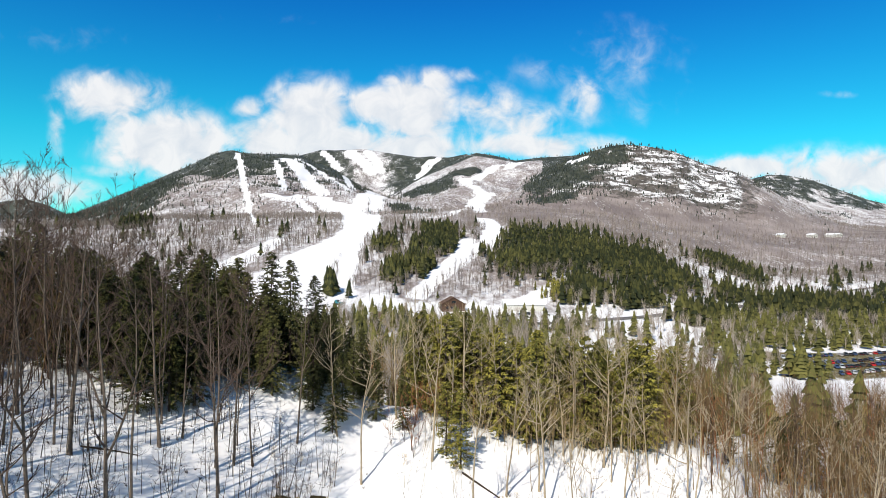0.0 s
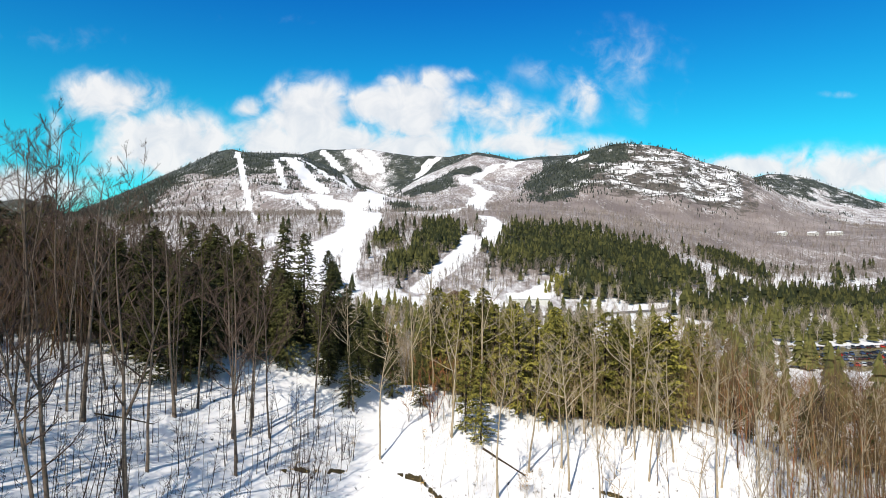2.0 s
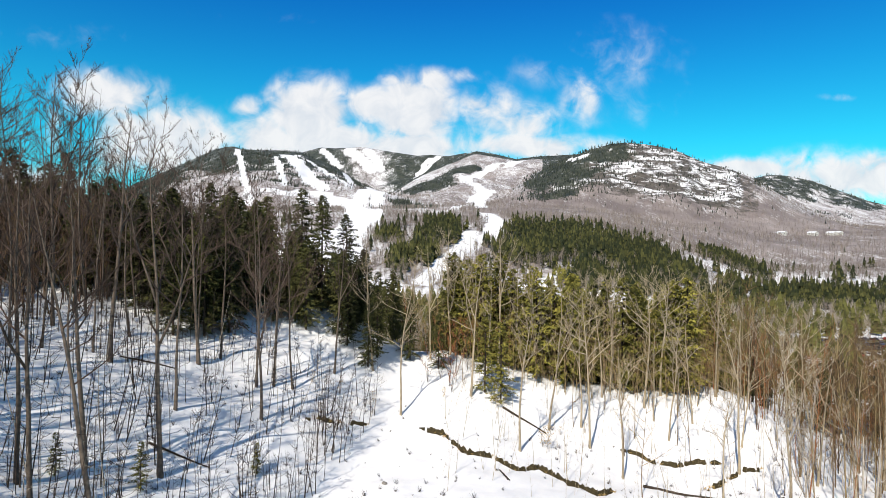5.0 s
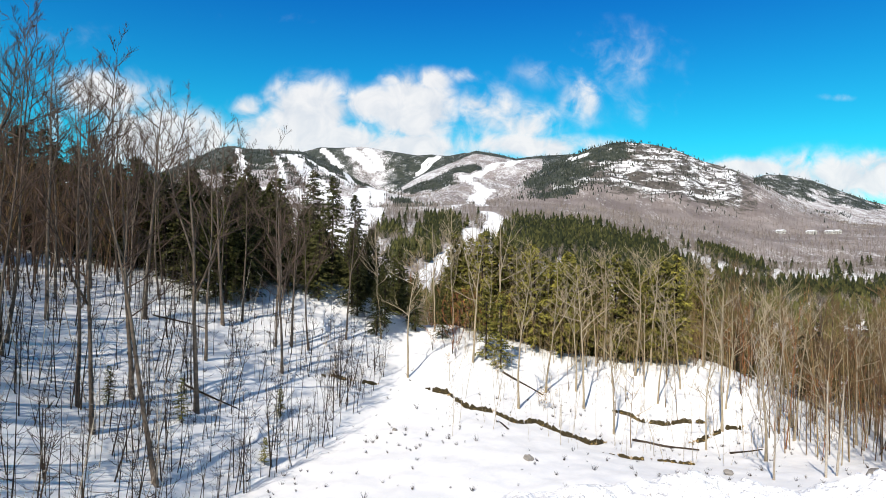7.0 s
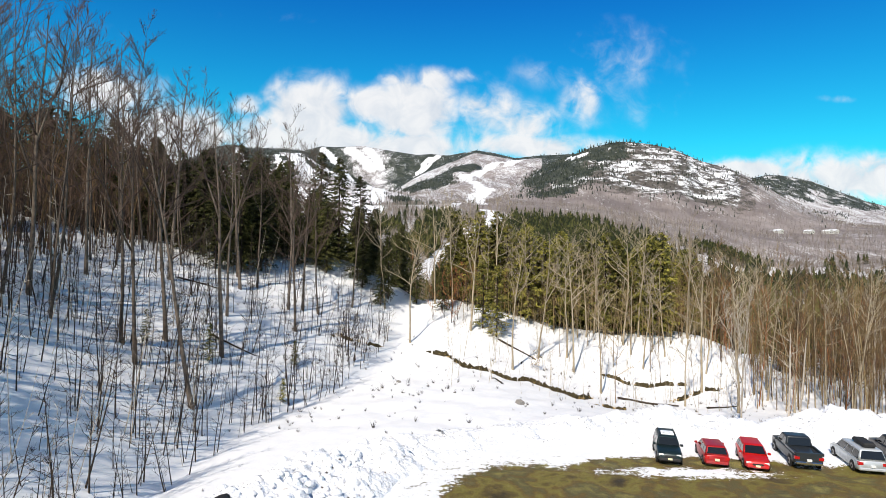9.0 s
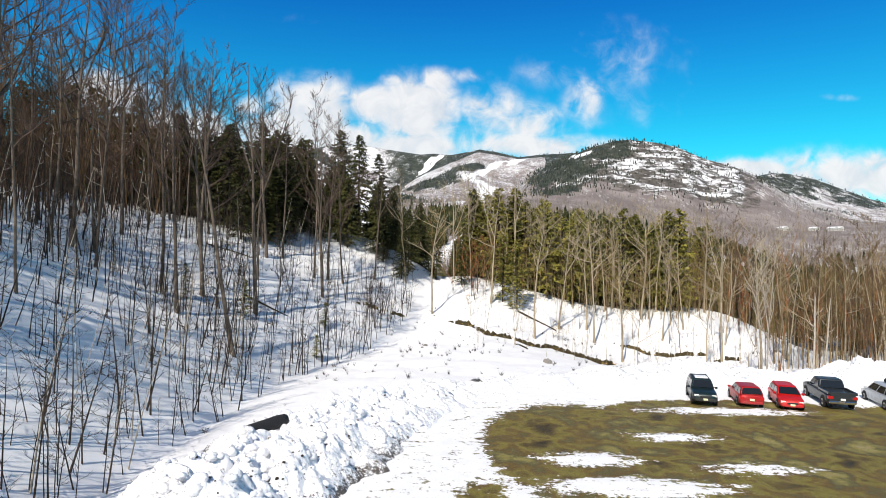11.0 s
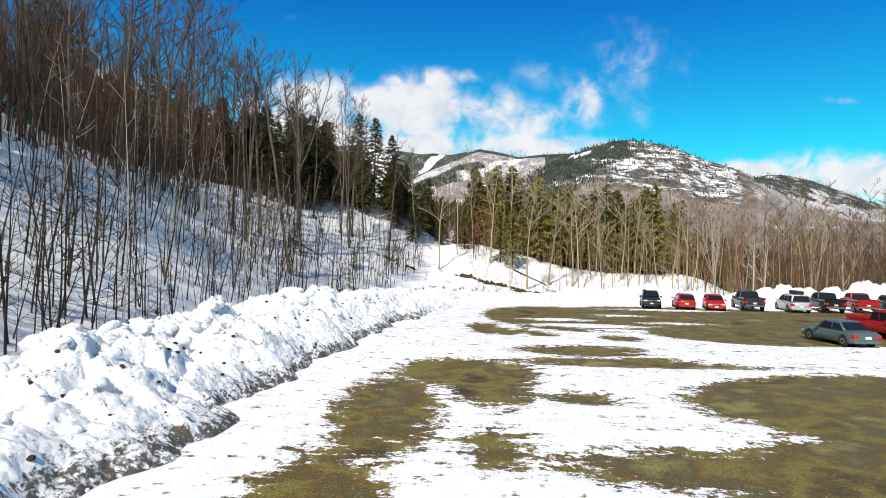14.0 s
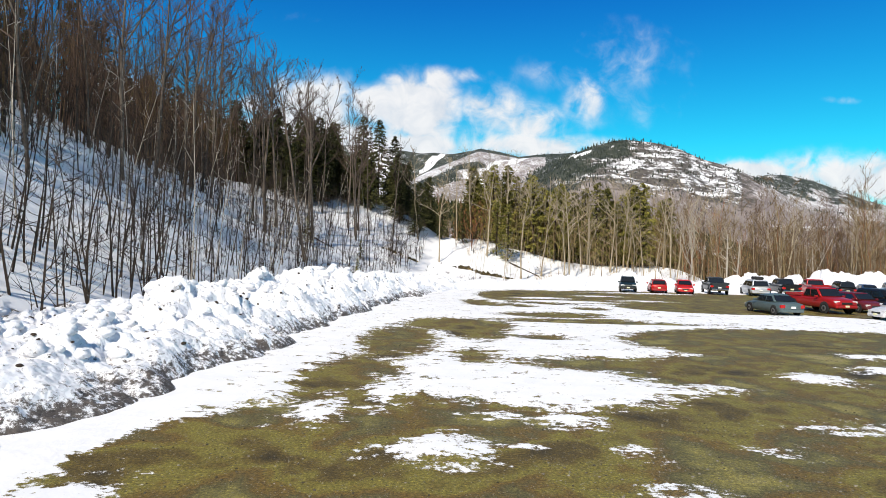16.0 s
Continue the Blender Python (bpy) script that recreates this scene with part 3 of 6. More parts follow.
def bare_tree(seed, tall, girth, first=.4, limbs=14, spread=.28, subs=5, sprigs=5, lean=0.0, rise_=(.5, 1.5), bend=.06, leaders=1):
    """Trunk and branched crown of a leafless hardwood: two shapes."""
    random.seed(seed)
    trunk, crown = Shape(), Shape()
    path, d = bent_line(Vector((0, 0, -.4)), Vector((lean, rnd(-.03, .03), 1)), tall + .4, 10, bend, .05)
    radius = lambda k: girth * (1 - .93 * k) ** .85 * (1.3 if k < .02 else 1)
    trunk.tube(path, [radius(i / 10) for i in range(11)], 7)
    stems = [(path, first, 1.0, 1.0)]
    for i in range(leaders - 1):
        k, w = first + rnd(-.06, .14), rnd(0, 6.28)
        o, a = point_on(path, k)
        line, d = bent_line(o, a + Vector((math.cos(w), math.sin(w), 0)) * rnd(.28, .5), tall * (1 - k) * rnd(.85, 1.02), 6, .13, .1)
        trunk.tube(line, [radius(k) * .72 * (1 - .9 * j / 6) + .008 for j in range(7)], 6)
        stems.append((line, .18, .8, 1 - k))
    for i in range(limbs):
        line, low, share, part_ = stems[i % len(stems)]
        k = min(low + (1 - low) * ((i + rnd(0, .9)) / limbs) ** .9, .985)
        o, a = point_on(line, k)
        w, up = rnd(0, 6.28), rnd(*rise_)
        rel = (k - low) / (1 - low)
        length = tall * spread * rnd(.45, 1.25) * (1.1 - .72 * rel) * share
        r0 = min(girth * (1 - k) ** .7 * .5, girth * .34) * share + .012
        branch(crown, o, Vector((math.cos(w), math.sin(w), up)), length, r0, subs, sprigs)
    return trunk, crown


def conifer(seed, tall, reach, start=.08, boughs=150, droop=.3, sprays=1.0, bare_low=.0):
    """Trunk and needled boughs of an evergreen: two shapes."""
    random.seed(seed)
    trunk, crown = Shape(), Shape()
    trunk.tube([Vector((0, 0, -.4)), Vector((.05, .03, tall * .5)), Vector((0, 0, tall * .98))], [tall * .014, tall * .009, .02], 6)
    side_full = [rnd(.72, 1.15) for i in range(8)]
    for i in range(boughs):
        k = start + (1 - start) * ((i + rnd(0, 1)) / boughs) ** .88
        w = rnd(0, 6.28)
        full = side_full[int(w / 6.2832 * 8) % 8]
        swell = min(1.0, .55 + (k - start) * 3.2)
        length = reach * swell * (1 - k) ** .62 * rnd(.55, 1.12) * full + .22
        out = Vector((math.cos(w), math.sin(w), 0))
        side = Vector((-out.y, out.x, 0))
        base = Vector((0, 0, tall * k))
        tip = base + out * length + Vector((0, 0, -droop * length * rnd(.4, 1.5) + .25 * k * length))
        crown.spike(base, tip, .03, 1)
        m = max(3, int((length * 2.6 + 1) * sprays))
        for q in range(m):
            f = .18 + .82 * (q + rnd(0, .9)) / m
            o = base.lerp(tip, min(f, 1.0)) + Vector((0, 0, .12 * length * f * (1 - f)))
            for sgn in (-1, 1):
                e = (out * rnd(.35, .95) + side * sgn * rnd(.25, .95) + Vector((0, 0, rnd(-.85, .15)))).normalized()
                l_ = rnd(.38, .85) * (1.1 - .35 * f) / sprays ** .4
                crown.spray(o, o + e * l_, rnd(.09, .2) / sprays ** .6, rnd(-.06, .2))
        crown.spray(tip - out * .25, tip + out * .3 + Vector((0, 0, rnd(-.1, .1))), .09, .04)
    for i in range(9):
        z = tall * (.9 + .011 * i)
        w = rnd(0, 6.28)
        crown.spray(Vector((0, 0, z)), Vector((math.cos(w) * .28, math.sin(w) * .28, z + rnd(.1, .4))), .07, .02)
    return trunk, crown


def plant(kit, name, label, category, group, spots):
    """Sets trees of a kit of (trunk mesh, crown mesh) at spots (x, y, scale, variant)."""
    for x, y, size, which in spots:
        a, b, tm, cm = kit[which % len(kit)]
        tree = thing(name, label, category, group)
        tree.matrix_world = Matrix.LocRotScale((x, y, float(full_height(x, y))), Euler((0, 0, random.uniform(0, 6.28))), (size, size, size * random.uniform(.92, 1.08)))
        piece(a, tm, tree)
        piece(b, cm, tree)


def kit_of(shapes, trunk_mats, crown_mats):
    return [("trunk", "crown", a.mesh("trunk", *trunk_mats, smooth_faces=True), b.mesh("crown", *crown_mats)) for a, b in shapes]



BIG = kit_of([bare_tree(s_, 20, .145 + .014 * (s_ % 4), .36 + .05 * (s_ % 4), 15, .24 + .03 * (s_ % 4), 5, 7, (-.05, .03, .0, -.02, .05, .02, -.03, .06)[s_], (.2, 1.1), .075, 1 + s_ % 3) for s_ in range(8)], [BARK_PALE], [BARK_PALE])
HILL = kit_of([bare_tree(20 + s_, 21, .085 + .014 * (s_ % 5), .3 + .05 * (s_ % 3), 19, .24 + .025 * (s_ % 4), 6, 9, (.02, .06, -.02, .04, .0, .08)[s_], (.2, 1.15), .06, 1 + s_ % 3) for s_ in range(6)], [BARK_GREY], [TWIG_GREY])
SLIM = kit_of([bare_tree(40 + s_, 15, .06, .25, 13, .22, 4, 7, (-.04, .03, .0, .05, -.02, .07)[s_], (.3, 1.2), .075, 1 + s_ % 2) for s_ in range(6)], [BARK_BROWN], [TWIG_TAN])
SLIM_DARK = kit_of([bare_tree(80 + s_, 15, .06, .2, 13, .22, 4, 7, (-.04, .03, .0, .05)[s_], (.3, 1.3), .075, 1 + s_ % 2) for s_ in range(4)], [BARK_PALE], [TWIG_BROWN])
RUSSET = kit_of([bare_tree(50 + s_, 9, .05, .08, 12, .3, 4, 7, 0, (.5, 1.5), .06, 3) for s_ in range(3)], [BARK_DARK], [TWIG_RED])
SPRUCE = kit_of([conifer(60 + s_, 17, 4.0 + .3 * s_, .05, 190, .3) for s_ in range(4)], [BARK_DARK], [NEEDLE, BARK_DARK])
SPRUCE_BACK = kit_of([conifer(65 + s_, 17, 4.1 + .25 * s_, .1, 130, .3, .62) for s_ in range(3)], [BARK_DARK], [NEEDLE, BARK_DARK])
PINE = kit_of([conifer(70 + s_, 15, 3.8, .06, 140, .18, .9) for s_ in range(4)], [BARK_DARK], [NEEDLE_OLIVE, BARK_DARK])

random.seed(11)
# Tall hardwoods along the edge of the clearing.
EDGE = [(-2.5, 75.5), (-6.8, 82), (6.6, 80.8), (11.9, 70.3), (9.3, 86.7), (16.6, 77.4), (21.5, 75.6), (21.4, 80), (36, 84.2), (32.9, 79.2), (38.9, 72.4), (32, 86.4),
        (32.4, 83.5), (37.6, 82.9), (26.5, 88.7), (24, 70), (29, 92), (42, 78), (47, 70), (52, 84), (14, 92), (1, 90), (20, 95), (44, 90)]
EDGE += [(rnd(4, 50), rnd(90, 104)) for i in range(26)]
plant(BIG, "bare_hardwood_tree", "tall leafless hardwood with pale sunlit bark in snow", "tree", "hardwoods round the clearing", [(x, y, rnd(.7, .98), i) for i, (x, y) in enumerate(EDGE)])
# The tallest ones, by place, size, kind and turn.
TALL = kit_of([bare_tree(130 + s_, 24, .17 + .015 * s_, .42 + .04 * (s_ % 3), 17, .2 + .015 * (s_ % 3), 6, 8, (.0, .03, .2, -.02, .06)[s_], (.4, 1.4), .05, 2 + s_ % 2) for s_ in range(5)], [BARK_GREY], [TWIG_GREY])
for x, y, size, which, turn in ((-34.2, 48.4, 1.05, 0, 0), (-23.4, 36.8, .95, 1, 3.3), (-18.3, 36, 1.0, 2, 3.1), (-19.8, 46.8, 1.05, 3, 1), (-16.5, 67.6, .85, 1, 2), (-24, 65, .9, 4, 3), (-33, 38, 1.0, 3, 4), (-25.5, 38.6, .95, 0, 2.4),
                                (-23.9, 43.5, .9, 4, 3.4), (-22.2, 55, .9, 0, 5), (-31.7, 26, 1.0, 1, .5), (-15.8, 60.5, .75, 3, 2.2), (-11.2, 76.7, .75, 1, 1.2), (-30, 58, 1.0, 4, .4), (-38, 62, 1.1, 0, 1.9)):
    a, b, tm, cm = TALL[which]
    tree = thing("tall_hillside_tree", "very tall leafless hardwood with grey bark on the snowy slope", "tree", "tall hardwoods on the hillside")
    tree.matrix_world = Matrix.LocRotScale((x, y, float(full_height(x, y))), Euler((0, 0, turn)), (size, size, size))
    piece(a, tm, tree)
    piece(b, cm, tree)
SLOPE = [(-17.2, 70.9), (-26, 69.9), (-32, 58.8), (-31.5, 65), (-22.8, 68.3)]
SLOPE += [(rnd(-70, -32), rnd(40, 92)) for i in range(30)] + [(rnd(-50, -26), rnd(-6, 40)) for i in range(22)] + [(rnd(-28, -12), rnd(62, 78)) for i in range(4)]
plant(HILL, "hillside_hardwood_tree", "tall leafless hardwood with dark bark on a snowy slope", "tree", "hardwoods on the hillside", [(x, y, rnd(.9, 1.05) if i < 5 else rnd(.95, 1.3), i) for i, (x, y) in enumerate(SLOPE)])
BELT = []
while len(BELT) < 130:
    x, y = rnd(-8, 110), rnd(84, 126)
    if not (x < 48 and y < 94) and not (x > .52 * y and y > 104):
        BELT.append((x, y))
BELT += [(rnd(46, 88), rnd(44, 84)) for i in range(80)] + [(rnd(20, 48), rnd(64, 90)) for i in range(14)]
plant(SLIM, "slim_bare_tree", "slim leafless tree with a tan haze of twigs", "tree", "slim trees of the belt", [(x, y, rnd(.6, 1.0), i) for i, (x, y) in enumerate(BELT) if x <= 44])
plant(SLIM_DARK, "slim_bare_tree", "slim leafless tree with a brown haze of twigs", "tree", "slim trees of the belt", [(x, y, rnd(.7, 1.25), i) for i, (x, y) in enumerate(BELT) if x > 44])
BRUSH = [(rnd(0, 9), rnd(80, 90)) for i in range(9)] + [(rnd(44, 80), rnd(60, 100)) for i in range(22)] + [(rnd(18, 44), rnd(92, 104)) for i in range(16)]
plant(RUSSET, "russet_thicket_tree", "low leafless thicket with russet twigs", "shrub", "russet thickets", [(x, y, rnd(.6, 1.1), i) for i, (x, y) in enumerate(BRUSH)])
DARKS = [(rnd(-32, 8), rnd(86, 120)) for i in range(84)] + [(rnd(-72, -26), rnd(76, 106)) for i in range(96)] + [(rnd(-80, -52), rnd(-4, 70)) for i in range(44)] + [(-26.5, 73), (-24.5, 76), (-18, 84), (-29, 70), (-33, 76)] + [(rnd(-26, -6), rnd(82, 90)) for i in range(16)]
DARKS += [(rnd(56, 96), rnd(90, 104)) for i in range(18)]
DARKS += [(x, y) for x, y in [(rnd(50, 130), rnd(92, 150)) for i in range(60)] if not (.52 < x / y < .88 and y > 104)]
SIZED = [(x, y, rnd(.72, 1.08) * (.96 if x < -24 and y > 62 else 1.1 if x < -24 else .66), i) for i, (x, y) in enumerate(DARKS)]
SIZED += [(-15.5, 90, .95, 1), (-12.5, 94, .9, 2), (-19, 92, 1.0, 3)]
deep = lambda spot: spot[1] > 100 or spot[0] < -52 or spot[0] > 50
plant(SPRUCE, "spruce_tree", "dark green spruce with drooping needled boughs", "conifer", "spruces behind the clearing", [q for q in SIZED if not deep(q)])
plant(SPRUCE_BACK, "spruce_tree", "dark green spruce with drooping needled boughs", "conifer", "spruces behind the clearing", [q for q in SIZED if deep(q)])
OLIVES = [(rnd(4, 50), rnd(96, 112)) for i in range(70)] + [(rnd(3, 40), rnd(90, 98)) for i in range(40)] + [(10.6, 80.5), (8.6, 82.5)]
plant(PINE, "pine_tree", "olive green pine in the sun at the wood's edge", "conifer", "pines behind the clearing", [(x, y, rnd(.75, 1.15) if i < 110 else rnd(.6, .7), i) for i, (x, y) in enumerate(OLIVES)])


# Pale hardwoods and broken birch snags in front of the belt.
PALES = [(38, 60, 1.0), (55, 70, .95), (74, 70, .95), (46, 62, .8), (52, 60, .85), (58, 66, .8), (66, 62, .85), (34, 66, .75), (62, 76, .9), (70, 64, .8), (49, 74, .9), (80, 78, .9)]
plant(BIG, "bare_hardwood_tree", "tall leafless hardwood with pale sunlit bark in snow", "tree", "hardwoods round the clearing", [(x, y, size, i + 1) for i, (x, y, size) in enumerate(PALES)])
plant(HILL, "tall_dark_tree", "tall dark leafless hardwood rising above the belt", "tree", "dark hardwoods of the belt", [(65.6, 70, 1.05, 0), (69, 70, .85, 1), (84, 74, .9, 2), (60, 84, .85, 3), (76, 88, .9, 4), (90, 84, .9, 5), (54, 92, .8, 1), (98, 76, .9, 3)])
for x, y, tall, lean in ((38.4, 50.3, 9.6, .02), (40.4, 51.6, 9.2, .06), (61.6, 70, 12.5, .02)):
    random.seed(int(x * 10))
    snag = Shape()
    snag.tube([Vector((lean * k * tall, 0, k * tall - .4)) + Vector((rnd(-.1, .1), rnd(-.1, .1), 0)) for k in (0, .25, .5, .75, 1)], [.12, .11, .1, .085, .04], 7)
    for i in range(7):
        o, w = Vector((lean * tall * .6, 0, tall * rnd(.35, .95))), rnd(0, 6.28)
        snag.tube([o, o + Vector((math.cos(w) * .5, math.sin(w) * .5, .25)), o + Vector((math.cos(w) * .8, math.sin(w) * .8, .7))], [.05, .035, .012], 4)
    ob = tagged(new("birch_snag", snag.mesh("birch_snag", BARK_BIRCH, smooth_faces=True)), "broken dead birch trunk with white bark behind the snowbank", "snag", "birch snags")
    ob.matrix_world = pose(x, y, float(full_height(x, y)))


FAN_BIRCH = kit_of([bare_tree(91, 13, .1, .3, 20, .26, 6, 6, .02, (1.4, 3.0), .04, 3)], [BARK_BIRCH], [BARK_BIRCH])
plant(FAN_BIRCH, "fan_birch_tree", "slender white birch with an upswept fan of pale twigs", "tree", "", [(33, 49.4, 1.0, 0), (58, 62, 1.1, 0)])

# Young stems on the hillside.
def sapling(seed, tall, thick, lean, twigs=16, arms=13):
    random.seed(seed)
    sh = Shape()
    p, d, path = Vector((0, 0, -.3)), Vector((lean, rnd(-.1, .1), 1)).normalized(), []
    for i in range(6):
        path.append(p.copy())
        d = (d + Vector((rnd(-.06, .06), rnd(-.06, .06), .02))).normalized()
        p = p + d * tall / 5
    sh.tube(path, [thick * (1 - .85 * i / 5) for i in range(6)], 4)
    for i in range(arms):
        k = rnd(1.0, 4.9)
        o = path[int(k)].lerp(path[int(k) + 1], k - int(k))
        w, l_ = rnd(0, 6.28), rnd(.5, 1.5) * (1.25 - k * .14)
        e = Vector((math.cos(w), math.sin(w), rnd(.15, 1.2))).normalized()
        q = o + e * l_ * .6
        e2 = (e + Vector((rnd(-.3, .3), rnd(-.3, .3), .3))).normalized()
        sh.tube([o, q, q + e2 * l_ * .5], [thick * .35, thick * .25, .005], 3)
        for j in range(twigs // 8):
            sh.spike(q, q + (e + Vector((rnd(-.9, .9), rnd(-.9, .9), rnd(0, .6)))).normalized() * rnd(.3, .7), .008)
    return sh


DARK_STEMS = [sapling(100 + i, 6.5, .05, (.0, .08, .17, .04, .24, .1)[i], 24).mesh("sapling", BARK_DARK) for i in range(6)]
PALE_STEMS = [sapling(120 + i, 8.5, .036, (.12, .2, .28, .06)[i], 10, 7).mesh("sapling", BARK_BIRCH) for i in range(4)]
random.seed(12)


def stem_spot():
    while True:
        y = rnd(-34, 74)
        foot = float(np.interp(y, [-50, 10, 39, 47, 65, 90], [-17, -16.5, -14.5, -11, -7, -3]))
        x = foot - 38 * random.random() ** 1.5
        if random.random() < .6 + .4 * float(wave(x, y, 3.5)):
            return x, y


def stand_at(x, y, tall):
    return Matrix.LocRotScale((x, y, float(full_height(x, y))), Euler((0, 0, rnd(-2.2, 2.2))), (tall, tall, tall * rnd(.8, 1.2)))


for i in range(300):
    x, y = stem_spot()
    pale = random.random() < .2
    ob = new("young_birch" if pale else "young_tree", random.choice(PALE_STEMS if pale else DARK_STEMS))
    tagged(ob, "thin leaning birch stem with pale bark on the snowy slope" if pale else "thin dark leafless young tree on the snowy slope", "sapling", "young trees on the hillside")
    ob.matrix_world = stand_at(x, y, rnd(.55, 1.25))


for i in range(60):
    x, y = rnd(-34, -16), rnd(-26, 44)
    ob = tagged(new("young_birch", random.choice(PALE_STEMS)), "thin leaning birch stem with pale bark on the snowy slope", "sapling", "young trees on the hillside")
    ob.matrix_world = stand_at(x, y, rnd(.8, 1.45))


def gather(name, sources, spots, mats, label, category, shade_smooth=False):
    """Many copies of template meshes joined into one mesh of kind stuff. spots: which, x, y, z, size, stretch, turn."""
    vs, fs, ms, base = [], [], [], 0
    arrays = []
    for me in sources:
        co = np.empty(len(me.vertices) * 3, np.float32)
        me.vertices.foreach_get("co", co)
        me.calc_loop_triangles()
        tri = np.empty(len(me.loop_triangles) * 3, np.int32)
        me.loop_triangles.foreach_get("vertices", tri)
        mi = np.empty(len(me.loop_triangles), np.int32)
        me.loop_triangles.foreach_get("material_index", mi)
        arrays.append((co.reshape(-1, 3), tri.reshape(-1, 3), mi))
    spots = np.asarray(spots, float)
    for k, (co, tri, mi) in enumerate(arrays):
        sel = spots[spots[:, 0].astype(int) == k]
        if not len(sel):
            continue
        c, s_ = np.cos(sel[:, 6])[:, None], np.sin(sel[:, 6])[:, None]
        size, tall = sel[:, 4][:, None], (sel[:, 4] * sel[:, 5])[:, None]
        X = (co[:, 0] * c - co[:, 1] * s_) * size + sel[:, 1][:, None]
        Y = (co[:, 0] * s_ + co[:, 1] * c) * size + sel[:, 2][:, None]
        Z = co[:, 2] * tall + sel[:, 3][:, None]
        vs.append(np.stack([X, Y, Z], -1).reshape(-1, 3))
        fs.append((tri[None] + (np.arange(len(sel)) * len(co))[:, None, None]).reshape(-1, 3) + base)
        ms.append(np.tile(mi, len(sel)))
        base += len(sel) * len(co)
    v, f, m = np.concatenate(vs), np.concatenate(fs), np.concatenate(ms)
    me = bpy.data.meshes.new(name)
    me.vertices.add(len(v))
    me.vertices.foreach_set("co", v.astype(np.float32).ravel())
    me.loops.add(f.size)
    me.loops.foreach_set("vertex_index", f.astype(np.int32).ravel())
    me.polygons.add(len(f))
    me.polygons.foreach_set("loop_start", np.arange(0, f.size, 3, dtype=np.int32))
    for mat in mats:
        me.materials.append(mat)
    me.polygons.foreach_set("material_index", m.astype(np.int32))
    me.polygons.foreach_set("use_smooth", np.full(len(f), shade_smooth))
    me.update(calc_edges=True)
    return tagged(new(name, me), label, category, kind="stuff")


spots = []
for i in range(1150):
    x, y = stem_spot()
    spots.append((i % 6, x, y, float(full_height(x, y)), rnd(.4, 1.25), rnd(.8, 1.3), rnd(-2.6, 2.6)))
gather("young_woods", DARK_STEMS, spots, [BARK_DARK], "dense thin dark young trees on the snowy slope", "saplings")
spots = []
for i in range(260):
    x, y = rnd(2, 62), rnd(56, 92)
    spots.append((i % 4, x, y, float(full_height(x, y)), rnd(.35, 1.0), rnd(.8, 1.3), rnd(0, 6.28)))
gather("clearing_saplings", PALE_STEMS, spots, [BARK_PALE], "thin pale saplings standing in snow at the clearing", "saplings")


def haze_tree(seed, tall, wide, stem, slot=0, limbs=15, twigs=64):
    """A slim leafless tree with a haze of fine rising twigs."""
    random.seed(seed)
    sh = Shape()
    line, d = bent_line(Vector((0, 0, -.4)), Vector((rnd(-.1, .1), rnd(-.1, .1), 1)), tall, 3, .09, .05)
    sh.tube(line, [stem, stem * .75, stem * .45, .008], 4, slot)
    ends = []
    for i in range(limbs):
        k, w = rnd(.2, .97), rnd(0, 6.28)
        o, a = point_on(line, k)
        l_ = wide * rnd(.6, 1.2) * (1.3 - k)
        e = o + Vector((math.cos(w) * l_, math.sin(w) * l_, l_ * rnd(.8, 2.0)))
        sh.spike(o, e, stem * .22 + .006, slot)
        ends += [(o.lerp(e, rnd(.2, .95)), e - o) for m_ in range(4)]
    for i in range(twigs):
        o, d = random.choice(ends)
        e = (d.normalized() + Vector((rnd(-.7, .7), rnd(-.7, .7), rnd(-.2, .6)))).normalized()
        sh.spike(o, o + e * rnd(.5, 1.5), rnd(.008, .013), slot)
    return sh


THICKET = [haze_tree(150 + i, 11, 2.0, .07, i % 2).mesh("thicket_tree", TWIG_DARK, TWIG_BROWN) for i in range(6)]
random.seed(14)
spots = []
for i in range(1150):
    y = -20 + 112 * random.random() ** 1.1
    edge = float(np.interp(y, [-20, 30, 50, 75, 92], [-32, -34, -39, -40, -36]))
    x = edge - 42 * random.random() ** 1.4
    which = (0, 2, 4, 0, 2, 4, 1)[i % 7]
    spots.append((which, x, y, float(full_height(x, y)), rnd(.65, 1.5), rnd(.85, 1.3), rnd(0, 6.28)))
gather("hillside_thicket", THICKET, spots, [TWIG_DARK, TWIG_BROWN], "brown leafless thicket high on the snowy slope", "thicket")

# ---- far woods ----
rng = np.random.default_rng(5)


def fan(seed, n, tall, wide, thick):
    random.seed(seed)
    sh = Shape()
    sh.spike(Vector((0, 0, -1)), Vector((0, 0, tall)), thick * 1.6)
    for i in range(n):
        o = Vector((0, 0, tall * rnd(.2, .65)))
        w = rnd(0, 6.28)
        sh.spike(o, o + Vector((math.cos(w) * wide * rnd(.4, 1), math.sin(w) * wide * rnd(.4, 1), (tall - o.z) * rnd(.55, 1.0))), thick)
    return sh


